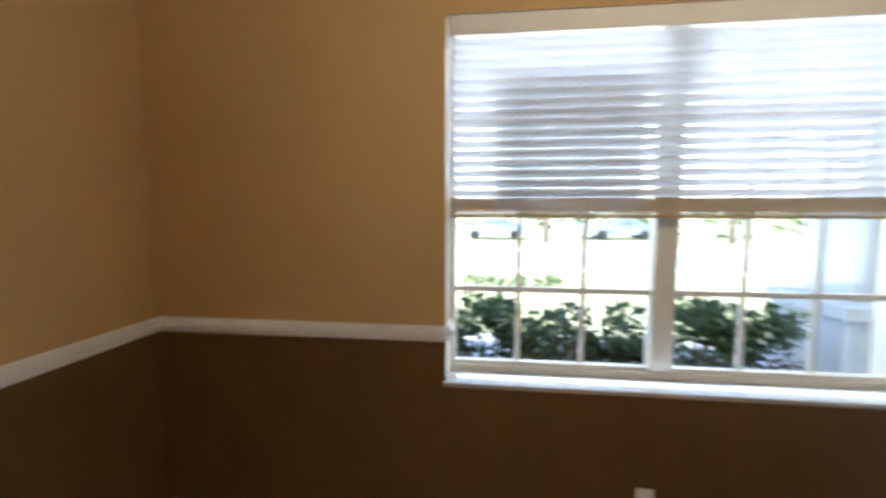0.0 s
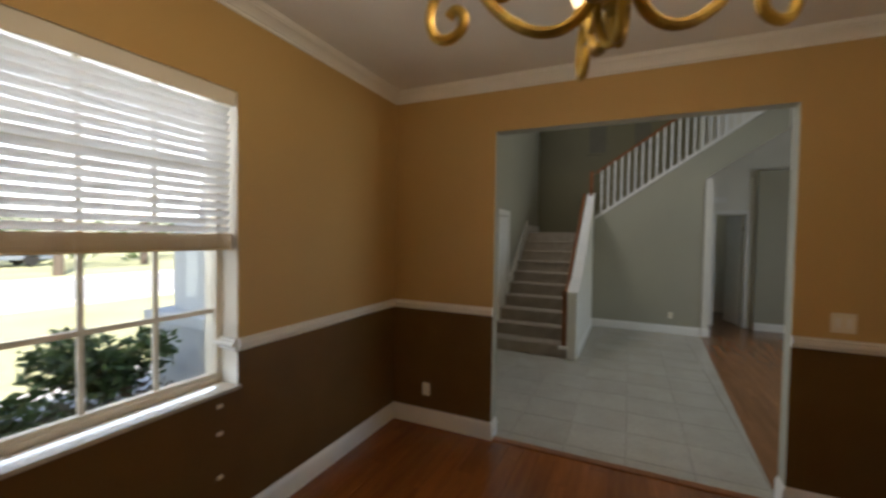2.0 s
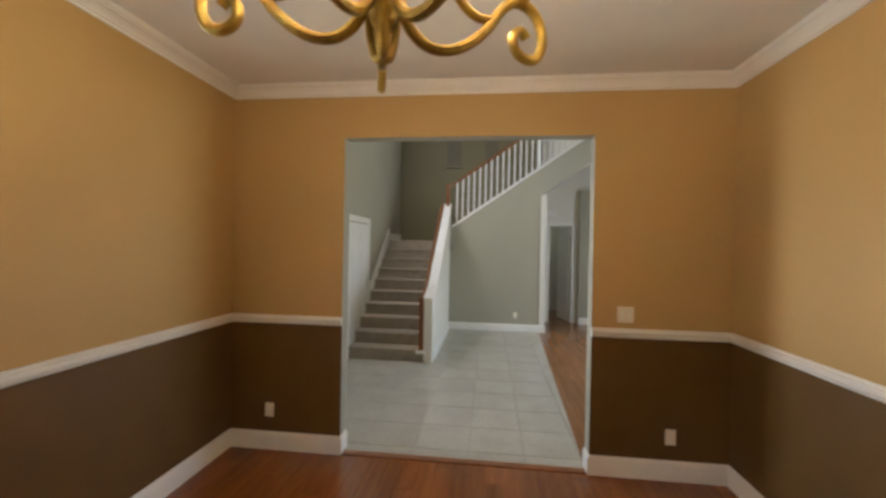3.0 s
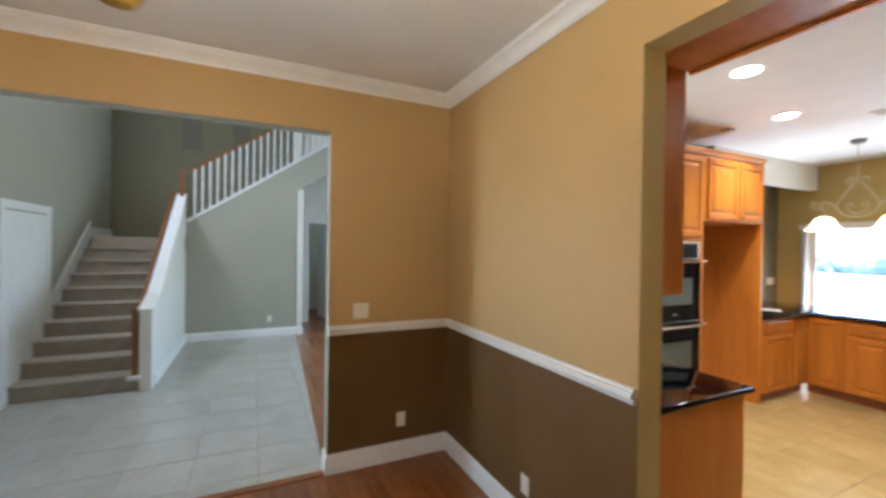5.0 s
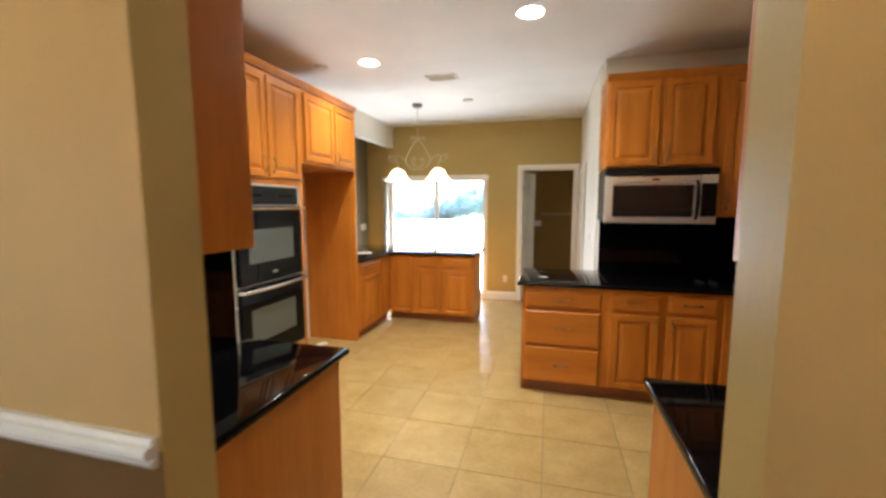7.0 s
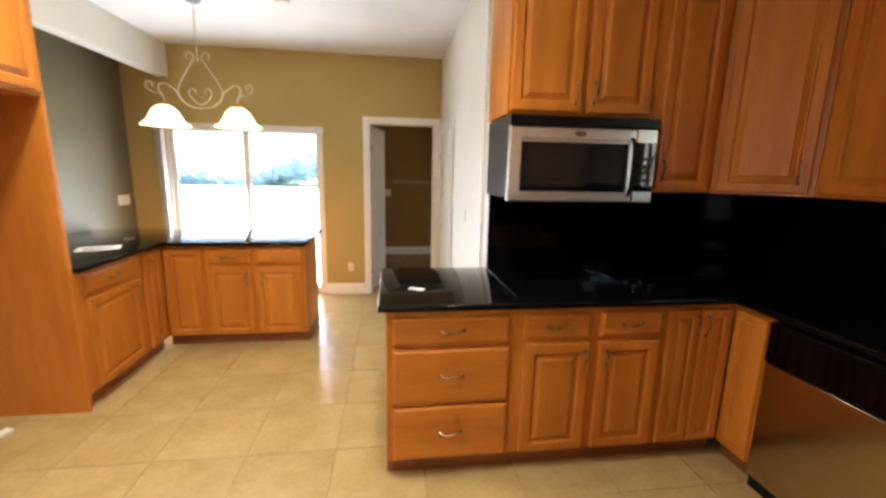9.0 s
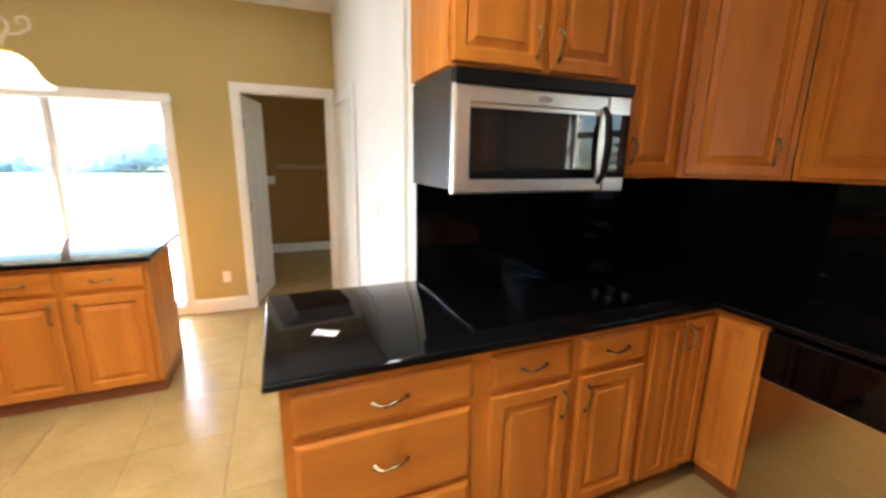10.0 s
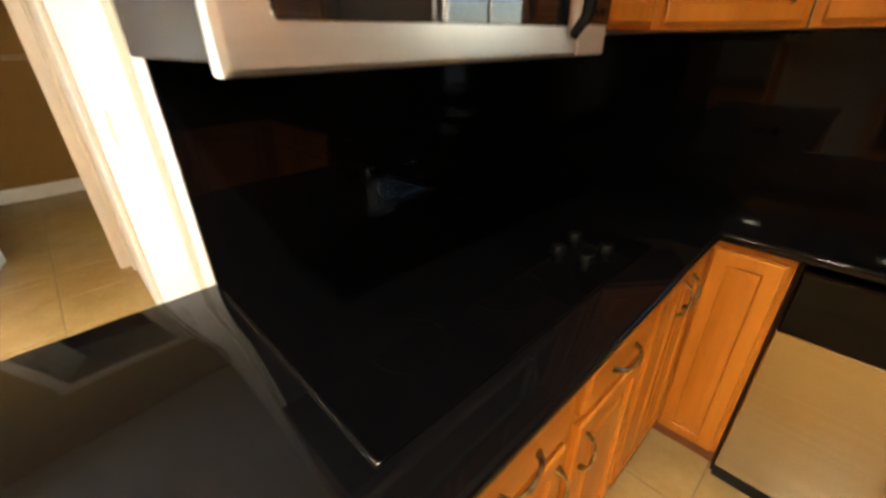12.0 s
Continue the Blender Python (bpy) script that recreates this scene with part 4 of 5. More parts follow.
for z0, z1 in ((1.045, 1.645), (0.425, 1.03)):
    d = part("door", boxes((0.04, OW - 0.04, -0.05, -0.012, z0, z1), bevel=0.006), M["ceramic"], oven, "black glass oven door")
    part("window", boxes((0.14, OW - 0.17, -0.052, -0.05, z0 + 0.16, z1 - 0.18)), M["ovenpane"], d, "glass window with a grey reflection in its colour")
    bm = bmesh.new()
    bow = [(0.012, -0.05, z1 - 0.022), (0.03, -0.092, z1 - 0.022)] + [(OW / 2 + q * (OW / 2 - 0.03), -0.092 - 0.028 * (1 - q * q), z1 - 0.022) for q in (-0.75, -0.5, -0.25, 0, 0.25, 0.5, 0.75)] + [(OW - 0.03, -0.092, z1 - 0.022), (OW - 0.012, -0.05, z1 - 0.022)]
    tube(bm, bow, 0.014, 8)
    part("handle", bm, M["chrome"], d, "curved steel bar handle", True)
    part("badge", boxes((OW / 2 - 0.03, OW / 2 + 0.03, -0.0535, -0.05, z0 + 0.06, z0 + 0.078)), M["chrome"], d, "small metal badge")
part("bottom_strip", boxes((0.01, OW - 0.01, -0.03, -0.012, 0.393, 0.418), bevel=0.004), M["chrome"], oven, "polished steel lower strip")

# ---- ceiling lamps and vents ----
for x, y in ((2.725, -4.644), (3.117, -6.05), (1.527, -5.39)):
    ob = thing("recessed_light", Matrix.Translation((x, y, H)), "lit round recessed ceiling light with a white ring", "ceiling light", "recessed lights in the kitchen ceiling")
    bm = bmesh.new()
    lathe(bm, [(0.085, -0.002), (0.11, -0.008), (0.118, -0.002), (0.118, 0.0)], sides=28)
    part("trim_ring", bm, M["white"], ob, smooth=True)
    bm = bmesh.new()
    bmesh.ops.create_circle(bm, cap_ends=True, segments=28, radius=0.086)
    bmesh.ops.translate(bm, verts=bm.verts, vec=(0, 0, -0.003))
    part("lamp", bm, M["can"], ob, "glowing warm white lamp")
    lamp("recessed_spot", "AREA", (x, y, H - 0.012), 3.7, (1.0, 0.90, 0.74), 0.15, (x, y, 0), None, radians(115))

vent = thing("ceiling_vent", Matrix.Translation((2.537, -6.672, H)), "white slatted ceiling air vent", "vent")
part("frame", boxes((-0.17, 0.17, -0.10, -0.075, -0.012, 0), (-0.17, 0.17, 0.075, 0.10, -0.012, 0), (-0.17, -0.145, -0.075, 0.075, -0.012, 0), (0.145, 0.17, -0.075, 0.075, -0.012, 0)), M["white"], vent)
part("backing", boxes((-0.145, 0.145, -0.075, 0.075, -0.002, 0.0)), M["ink"], vent)
for i in range(7):
    bm = boxes((-0.145, 0.145, -0.009, 0.009, -0.001, 0.001))
    bmesh.ops.transform(bm, matrix=Matrix.Translation((0, -0.063 + i * 0.021, -0.007)) @ Matrix.Rotation(radians(35), 4, "X"), verts=bm.verts)
    part("slat", bm, M["white"], vent)
for x, y, lab in ((3.637, -6.026, "white round smoke detector on the ceiling"), (2.44, -7.67, "small white ceiling sensor")):
    ob = thing("smoke_detector", Matrix.Translation((x, y, H)), lab, "smoke detector")
    bm = bmesh.new()
    lathe(bm, [(0.065, 0), (0.065, -0.018), (0.055, -0.03), (0.0, -0.032)], sides=24)
    part("case", bm, M["white"], ob, smooth=True)


# ---- dining chandelier ----
def smooth_line(pts, n=4):
    out = []
    for i in range(len(pts) - 1):
        p = [Vector((*pts[max(0, min(len(pts) - 1, i + j))], 0)) for j in (-1, 0, 1, 2)]
        for k in range(n):
            t = k / n
            q = 0.5 * ((2 * p[1]) + (p[2] - p[0]) * t + (2 * p[0] - 5 * p[1] + 4 * p[2] - p[3]) * t * t + (3 * p[1] - p[0] - 3 * p[2] + p[3]) * t ** 3)
            out.append((q.x, q.y))
    return out + [pts[-1]]


CHX, CHY, CHZ, CHS = 1.60, -0.93, 2.035, 0.76
HANG = Matrix.Translation((CHX, CHY, CHZ)) @ Matrix.Scale(CHS, 4)
TOP = (HD - CHZ) / CHS
ch = thing("chandelier", HANG, "antique gold scroll-arm chandelier with lit glass shades", "chandelier")
bm = bmesh.new()
lathe(bm, [(0.0, 0.05), (0.012, 0.054), (0.02, 0.06), (0.012, 0.065), (0.028, 0.075), (0.034, 0.10), (0.018, 0.13), (0.014, 0.20), (0.04, 0.24), (0.045, 0.28), (0.016, 0.33), (0.013, 0.46), (0.03, 0.50), (0.012, 0.54)], sides=16)
part("centre_stem", bm, M["gold"], ch, "turned gold stem with a drop finial", True)
for k in range(3):
    bm = bmesh.new()
    tail = Matrix.Rotation(radians(15.7 + 36 + 144 * k), 4, "Z")
    line = [(0.03, 0.24), (0.055, 0.15), (0.05, 0.07), (0.032, 0.015), (0.012, 0.0), (-0.006, 0.014), (-0.012, 0.045)]
    tube(bm, [tail @ Vector((r, 0, z)) for r, z in smooth_line(line)], 0.0105, 8)
    part("tail_scroll", bm, M["gold"], ch, "gold hooked tail under the stem", True)
arm_line = [(0.03, 0.26), (0.035, 0.16), (0.06, 0.085), (0.11, 0.05), (0.17, 0.055), (0.23, 0.09), (0.28, 0.14), (0.32, 0.195), (0.36, 0.225), (0.41, 0.222), (0.445, 0.19), (0.455, 0.14), (0.435, 0.095), (0.395, 0.085), (0.362, 0.105), (0.36, 0.14), (0.383, 0.155), (0.40, 0.14)]
inner_line = [(0.30, 0.165), (0.25, 0.155), (0.20, 0.18), (0.165, 0.23), (0.17, 0.285), (0.21, 0.305), (0.24, 0.285), (0.238, 0.25), (0.215, 0.245)]


def bulb_shade(bm):
    lathe(bm, [(0.02, 0.0), (0.034, 0.012), (0.045, 0.04), (0.05, 0.08), (0.058, 0.115), (0.07, 0.135)], sides=20)


ARMS = 5
first = {}
for k in range(ARMS):
    a = radians(15.7 + 72 * k)
    turn = Matrix.Rotation(a, 4, "Z")
    if not first:
        bm = bmesh.new()
        line = smooth_line(arm_line)
        tube(bm, [(r, 0, z) for r, z in line], 0.0138, 8)
        tube(bm, [(r, 0, z) for r, z in smooth_line(inner_line)], 0.0115, 8)
        o1 = part("arm", bm, M["gold"], ch, "curled gold scroll arm", True)
        bm = bmesh.new()
        lathe(bm, [(0.0, 0.222), (0.018, 0.225), (0.03, 0.24), (0.04, 0.262), (0.028, 0.275), (0.0, 0.276)], (0.375, 0, 0), 16)
        o2 = part("bulb_cup", bm, M["gold"], o1, "gold cup", True)
        bm = bmesh.new()
        bulb_shade(bm)
        bmesh.ops.translate(bm, verts=bm.verts, vec=(0.375, 0, 0.275))
        o3 = part("glass_shade", bm, M["shade"], o1, "lit frosted glass shade", True)
        first = dict(a=o1.data, b=o2.data, c=o3.data)
        arm = o1
    else:
        arm = new("arm", first["a"])
        arm.parent = ch
        tagged(arm, "curled gold scroll arm")
        for nm, key, lab in (("bulb_cup", "b", "gold cup"), ("glass_shade", "c", "lit frosted glass shade")):
            o = new(nm, first[key])
            o.parent = arm
            tagged(o, lab)
    arm.matrix_local = turn
    p = HANG @ turn @ Vector((0.375, 0, 0.44))
    lamp("chandelier_bulb", "POINT", p, 3.2, (1.0, 0.80, 0.54), 0.03)
bm = bmesh.new()
z, side = 0.54, 0
while z < TOP - 0.05:
    c = Matrix.Translation((0, 0, z + 0.02)) @ Matrix.Rotation(side * math.pi / 2, 4, "Z")
    pts = [c @ Vector((0.012 * math.cos(t), 0, 0.024 * math.sin(t))) for t in (2 * math.pi * q / 12 for q in range(13))]
    tube(bm, pts, 0.003, 5, False)
    z, side = z + 0.038, 1 - side
part("chain", bm, M["gold"], ch, "gold link chain")
bm = bmesh.new()
lathe(bm, [(0.0, TOP - 0.06), (0.02, TOP - 0.055), (0.06, TOP - 0.02), (0.065, TOP)], sides=20)
part("canopy", bm, M["gold"], ch, smooth=True)

# ---- two-shade pendant over the breakfast end ----
PX, PY = 3.173, -7.736
pd = thing("pendant_light", Matrix.Translation((PX, PY, 2.15)), "pale scroll-iron pendant with two lit bell shades", "pendant light")
bm = bmesh.new()
lathe(bm, [(0.0, 0.85), (0.05, 0.855), (0.07, 0.88), (0.07, 0.90)], sides=20)
part("canopy", bm, M["ink"], pd, "dark round ceiling canopy", True)
bm = bmesh.new()
tube(bm, [(0, 0, 0.38), (0, 0, 0.87)], 0.006, 6)
part("rod", bm, M["silver"], pd)
for s in (-1, 1):
    bm = bmesh.new()
    line = [(0.0, 0.0), (0.10, 0.02), (0.17, 0.09), (0.175, 0.17), (0.12, 0.27), (0.06, 0.36), (0.03, 0.42), (0.06, 0.46), (0.095, 0.44), (0.085, 0.40)]
    tube(bm, [(s * r, 0, zz) for r, zz in smooth_line(line)], 0.006, 6)
    tube(bm, [(s * r, 0, zz) for r, zz in smooth_line([(0.0, 0.03), (0.05, 0.06), (0.09, 0.11), (0.08, 0.16), (0.045, 0.16), (0.04, 0.12)])], 0.005, 6)
    part("centre_scroll", bm, M["silver"], pd, smooth=True)
    bm = bmesh.new()
    line = [(0.175, 0.12), (0.23, 0.17), (0.28, 0.20), (0.32, 0.19), (0.335, 0.15), (0.30, 0.08), (0.30, 0.03)]
    tube(bm, [(s * r, 0, zz) for r, zz in smooth_line(line)], 0.006, 6)
    tube(bm, [(s * r, 0, zz) for r, zz in smooth_line([(0.31, 0.12), (0.37, 0.12), (0.43, 0.16), (0.42, 0.21), (0.38, 0.20), (0.385, 0.17)])], 0.005, 6)
    arm = part("arm", bm, M["silver"], pd, smooth=True)
    bm = bmesh.new()
    lathe(bm, [(0.0, 0.05), (0.03, 0.045), (0.035, 0.02), (0.02, 0.012)], (s * 0.30, 0, 0), 16)
    part("socket_cap", bm, M["gold"], arm, "brass socket cap", True)
    bm = bmesh.new()
    lathe(bm, [(0.03, 0.018), (0.06, 0.01), (0.095, -0.02), (0.12, -0.07), (0.145, -0.115), (0.185, -0.145), (0.19, -0.15)], (s * 0.30, 0, 0), 28)
    part("bell_shade", bm, M["shade"], arm, "lit alabaster glass bell shade", True)
    lamp("pendant_bulb", "POINT", (PX + s * 0.30, PY, 2.15 - 0.12), 0.4, (1.0, 0.82, 0.58), 0.04)

# ---- patio door ----
pdoor = thing("patio_door", Matrix.Translation(((PX0 + PX1) / 2, KS - 0.07, 0)), "white framed sliding glass patio door", "door")
w = (PX1 - PX0) / 2
part("frame", boxes((-w, w, -0.05, 0.05, PZ - 0.05, PZ), (-w, -w + 0.04, -0.05, 0.05, 0, PZ - 0.05), (w - 0.04, w, -0.05, 0.05, 0, PZ - 0.05), (-w + 0.04, w - 0.04, -0.05, 0.05, 0, 0.03)), M["white"], pdoor)
for a, b, y in ((-w + 0.04, 0.03, 0.01), (-0.03, w - 0.04, -0.03)):
    pn = part("sash", boxes((a, b, y, y + 0.03, 0.03, 0.09), (a, b, y, y + 0.03, PZ - 0.10, PZ - 0.05), (a, a + 0.05, y, y + 0.03, 0.09, PZ - 0.10), (b - 0.05, b, y, y + 0.03, 0.09, PZ - 0.10)), M["white"], pdoor)
    g = part("pane", boxes((a + 0.05, b - 0.05, y + 0.012, y + 0.017, 0.09, PZ - 0.10)), M["pane"], pn)
    g.visible_shadow = False
# vertical blind strip hanging beside the patio door
vb = thing("vertical_blind", Matrix.Translation((PX1 + 0.02, KS + 0.03, 0.05)), "pale vertical blind drawn to the side of the patio door", "blind")
for i in range(4):
    part("vane", boxes((-0.06 + i * 0.02, -0.057 + i * 0.02, 0.0, 0.08, 0, 2.03)), M["slat"], vb)
part("headrail", boxes((PX0 - PX1 - 0.04, 0.04, 0.01, 0.06, 2.035, 2.10)), M["white"], vb)

# ---- closet ----
cd = thing("closet_door", pose(CX1 - 0.016, KS - 0.10, 0, 0, 0, -90 - 14), "white closet door standing open inward", "door")
leaf = panel_door(cd, 0.72, CZ - 0.02, M["white"])
for zz in (0.25, 1.05, 1.9):
    part("hinge", boxes((-0.006, 0.006, -0.012, 0.0, zz, zz + 0.09)), M["brass"], cd, "brass hinge")
rack = thing("wire_shelf", Matrix.Translation(((CX0 + CX1) / 2, LY, 1.47)), "dull wire shelf with a rod on the closet wall", "shelf")
for i in range(5):
    bm = bmesh.new()
    tube(bm, [(-1.0, 0.02 + i * 0.07, 0), (0.10, 0.02 + i * 0.07, 0)], 0.0025, 5)
    part("wire", bm, M["silver"], rack)
bm = bmesh.new()
tube(bm, [(-1.0, 0.32, -0.03), (0.10, 0.32, -0.03), (0.10, 0.02, -0.03)], 0.005, 6)
part("front_rod", bm, M["silver"], rack)
wb = thing("washer_box", Matrix.Translation((1.62, LY, 1.235)), "white plastic washer hookup box in the closet wall", "box")
part("case", boxes((-0.09, 0.09, 0.0, 0.03, -0.065, 0.065), bevel=0.005), M["white"], wb)

# door in the cream wall
sd = thing("side_door", pose(0.886, -9.08, 0, 0, 0, 90), "plain cream door in the cream wall", "door")
part("leaf", boxes((0, 0.98, -0.012, 0, 0.01, 2.125)), M["cream"], sd)
structure("door_2", boxes((0.887, 0.913, -8.10, -8.02, 0, 2.22), (0.887, 0.913, -9.16, -9.08, 0, 2.22), (0.887, 0.913, -9.08, -8.10, 2.13, 2.22), bevel=0.003), M["white"], "white door casing on the cream wall")

# ---- small things on the counters ----
card = thing("business_card", Matrix.Translation((1.395, -6.008, WT + 0.0005)) @ Matrix.Rotation(radians(-28), 4, "Z"), "white printed card lying on the black worktop", "card")
part("sheet", boxes((-0.045, 0.045, -0.025, 0.025, 0.0, 0.0015)), M["paper"], card)
part("print", boxes((-0.04, 0.03, -0.022, -0.010, 0.0015, 0.0018)), M["ink"], card)
part("print", boxes((-0.0, 0.042, 0.002, 0.022, 0.0015, 0.0018)), M["ink"], card)
flyer = thing("paper_flyer", Matrix.Translation((3.86, -7.31, WT + 0.0005)) @ Matrix.Rotation(radians(25), 4, "Z"), "white paper flyers lying on the sink worktop", "paper")
part("sheet", boxes((-0.14, 0.14, -0.11, 0.11, 0.0, 0.002)), M["paper"], flyer)
part("print", boxes((-0.10, 0.10, -0.02, 0.06, 0.002, 0.0023)), M["ink"], flyer)
plank = thing("offcut", Matrix.Translation((3.96, -6.25, 0.0)) @ Matrix.Rotation(radians(70), 4, "Z"), "short pale board lying in the fridge space", "board")
part("board", boxes((-0.16, 0.16, -0.03, 0.03, 0, 0.02), bevel=0.003), M["vinyl"], plank)

# fixings left of the blind cord under the window
for z in (0.78, 0.63, 0.39):
    ob = thing("wall_clip", Matrix.Translation((2.32, YN, z)), "small white plastic cord clip on the wall", "clip", "cord clips under the window")
    part("clip", boxes((-0.016, 0.016, -0.012, 0.0, -0.01, 0.01), bevel=0.003), M["plate"], ob)

# ---- stairs ----
stairs = thing("staircase", Matrix.Translation((6.8, 0, 0)), "carpeted staircase with oak handrail and white balusters", "staircase")
RISE, GO, N = 0.183, 0.26, 10
me = None
for i in range(N - 1):
    bm = bmesh.new()
    box(bm, 0, GO, SY0, FN - 0.005, -RISE * (i + 1), 0)
    box(bm, -0.022, 0.0, SY0, FN - 0.005, -0.035, 0)
    bmesh.ops.bevel(bm, geom=[e for e in bm.edges if abs(e.verts[0].co.x + 0.022) < 1e-4 and abs(e.verts[1].co.x + 0.022) < 1e-4 and abs(e.verts[0].co.z - e.verts[1].co.z) < 1e-4], offset=0.014, segments=3, affect="EDGES")
    s = part("step", bm, M["carpet"], stairs, smooth=True)
    s.location = (i * GO, 0, RISE * (i + 1))
LZ = RISE * N
part("landing", boxes(((N - 1) * GO - 0.022, 10.2 - 6.8, SY0 - 0.12, FN - 0.005, LZ - 0.2, LZ)), M["carpet"], stairs)
# white skirt and landing baseboard
bm = bmesh.new()
sl = RISE / GO
x0, x1 = 0.75, (N - 1) * GO
for y0, y1 in ((FN - 0.02, FN - 0.003),):
    q = [(x0, y0, sl * x0 + 0.02), (x1, y0, LZ - 0.02), (x1, y0, LZ + 0.24), (x0, y0, sl * x0 + 0.30)]
    a = [bm.verts.new(p) for p in q]
    b = [bm.verts.new((p[0], y1, p[2])) for p in q]
    for i in range(4):
        bm.faces.new((a[i], a[(i + 1) % 4], b[(i + 1) % 4], b[i]))
    bm.faces.new(a), bm.faces.new(b[::-1])
part("skirt_board", bm, M["white"], stairs)
part("landing_baseboard", boxes((x1, 10.2 - 6.8, FN - 0.02, FN - 0.003, LZ, LZ + 0.14)), M["white"], stairs)
# solid white side wall with a sloping oak cap
K0, K1 = -0.08, GX - 6.8
def knee(z_off, y0, y1, thick):
    bm = bmesh.new()
    lo = [(K0, 0.93 + z_off), (0.35, 1.08 + z_off), (K1, 2.58 + z_off)]
    pts = lo + ([(K1, 0), (K0, 0)] if thick is None else [(p[0], p[1] - thick) for p in lo[::-1]])
    a = [bm.verts.new((x, y0, z)) for x, z in pts]
    b = [bm.verts.new((x, y1, z)) for x, z in pts]
    k = len(pts)
    for i in range(k):
        bm.faces.new((a[i], a[(i + 1) % k], b[(i + 1) % k], b[i]))
    bm.faces.new(a), bm.faces.new(b[::-1])
    return bm


part("knee_wall", knee(0, SY0 - 0.12, SY0, None), M["cream"], stairs, "smooth pale stair side wall")
part("wall_cap", knee(0.028, SY0 - 0.132, SY0 + 0.012, 0.027), M["white"], stairs)
bm = bmesh.new()
tube(bm, [(-0.02, SY0 + 0.06, 0.86), (0.35, SY0 + 0.06, 1.01), (K1 - 0.05, SY0 + 0.06, 2.58)], 0.026, 10)
part("handrail", bm, M["rail"], stairs, "reddish oak wall handrail", True)
for x, y, z0, z1 in ((-0.04, SY0 + 0.045, 0.19, 0.98), (K1 - 0.06, SY0 - 0.06, 2.55, 3.02)):
    bm = boxes((x - 0.03, x + 0.03, y - 0.03, y + 0.03, z0, z1 - 0.06), (x - 0.038, x + 0.038, y - 0.038, y + 0.038, z1 - 0.06, z1 - 0.02), (x - 0.028, x + 0.028, y - 0.028, y + 0.028, z1 - 0.02, z1), bevel=0.006)
    part("newel_post", bm, M["rail"], stairs, "reddish oak newel post")
part("newel_base", boxes((-0.125, -0.082, SY0 - 0.02, SY0 + 0.11, 0.15, 0.19), bevel=0.004), M["white"], stairs)
# upper flight
UX = GX - 6.8
SL2 = 0.683
ya, yb, za = SY0 - 0.14, -3.1, 2.10


def slope(x0, x1, lift, deep):
    bm = bmesh.new()
    prof = [(ya, za + lift), (yb, za + lift + SL2 * (ya - yb)), (yb, za + lift + deep + SL2 * (ya - yb)), (ya, za + lift + deep)]
    a = [bm.verts.new((x0, y, z)) for y, z in prof]
    b = [bm.verts.new((x1, y, z)) for y, z in prof]
    for i in range(4):
        bm.faces.new((a[i], a[(i + 1) % 4], b[(i + 1) % 4], b[i]))
    bm.faces.new(a), bm.faces.new(b[::-1])
    return bm


part("stringer", slope(UX - 0.015, UX + 0.13, 0.0, 0.06), M["white"], stairs, "white sloping stringer cap")
part("upper_flight", slope(UX + 0.13, 10.2 - 6.8, -0.25, 0.26), M["carpet"], stairs)
part("handrail", slope(UX + 0.025, UX + 0.085, 0.88, 0.05), M["rail"], stairs, "reddish oak handrail")
n = 24
me = None
for i in range(n):
    y = ya - 0.10 - i * 0.118
    z = za + SL2 * (ya - y) + 0.05
    if me is None:
        bm = boxes((-0.016, 0.016, -0.016, 0.016, 0, 0.85))
        o = part("baluster", bm, M["white"], stairs)
        me = o.data
    else:
        o = new("baluster", me)
        o.parent = stairs
    o.location = (UX + 0.055, y, z)

fd = thing("entry_door", pose(6.72, FN, 0, 0, 0, 0), "white panelled entry door beside the stair foot", "door")
panel_door(fd, 0.95, 2.06, M["white"], 0.012).location = (0, -0.014, 0)
structure("door_3", boxes((6.62, 6.71, FN - 0.022, FN - 0.001, 0, 2.17), (7.68, 7.77, FN - 0.022, FN - 0.001, 0.40, 2.17), (6.71, 7.68, FN - 0.022, FN - 0.001, 2.08, 2.17), bevel=0.003), M["white"], "white entry door casing")
for y0, y1, z0, z1 in ((-0.49, -0.08, 3.52, 4.19), (-1.35, -0.96, 3.52, 4.19)):
    ob = thing("wall_panel", Matrix.Translation((10.2, (y0 + y1) / 2, (z0 + z1) / 2)), "dull brown framed panel high on the stair wall", "picture")
    hy, hz = (y1 - y0) / 2, (z1 - z0) / 2
    part("frame", boxes((-0.03, 0, -hy, hy, -hz, -hz + 0.04), (-0.03, 0, -hy, hy, hz - 0.04, hz), (-0.03, 0, -hy, -hy + 0.04, -hz + 0.04, hz - 0.04), (-0.03, 0, hy - 0.04, hy, -hz + 0.04, hz - 0.04)), M["shadedolive"], ob)
    part("sheet", boxes((-0.012, -0.002, -hy + 0.04, hy - 0.04, -hz + 0.04, hz - 0.04)), M["art"], ob)
# hall doorway
structure("door_4", boxes((10.53, 10.55, -2.535, -2.455, 0, 2.315), (10.53, 10.55, -3.11, -3.03, 0, 2.315), (10.53, 10.55, -3.03, -2.535, 2.235, 2.315), bevel=0.003), M["white"], "white hall door casing")
hd = thing("hall_door", pose(10.72, -3.02, 0, 0, 0, 14), "white hall door standing open", "door")
panel_door(hd, 0.60, 2.22, M["white"])
part("hinge", boxes((-0.012, 0.004, -0.014, 0, 1.9, 2.0)), M["brass"], hd)
ob = thing("hall_vent", Matrix.Translation((10.55, -2.575, 2.53)), "white oval wall vent over the doorway", "vent")
part("case", boxes((-0.02, 0, -0.13, 0.13, -0.06, 0.06), bevel=0.012), M["white"], ob)
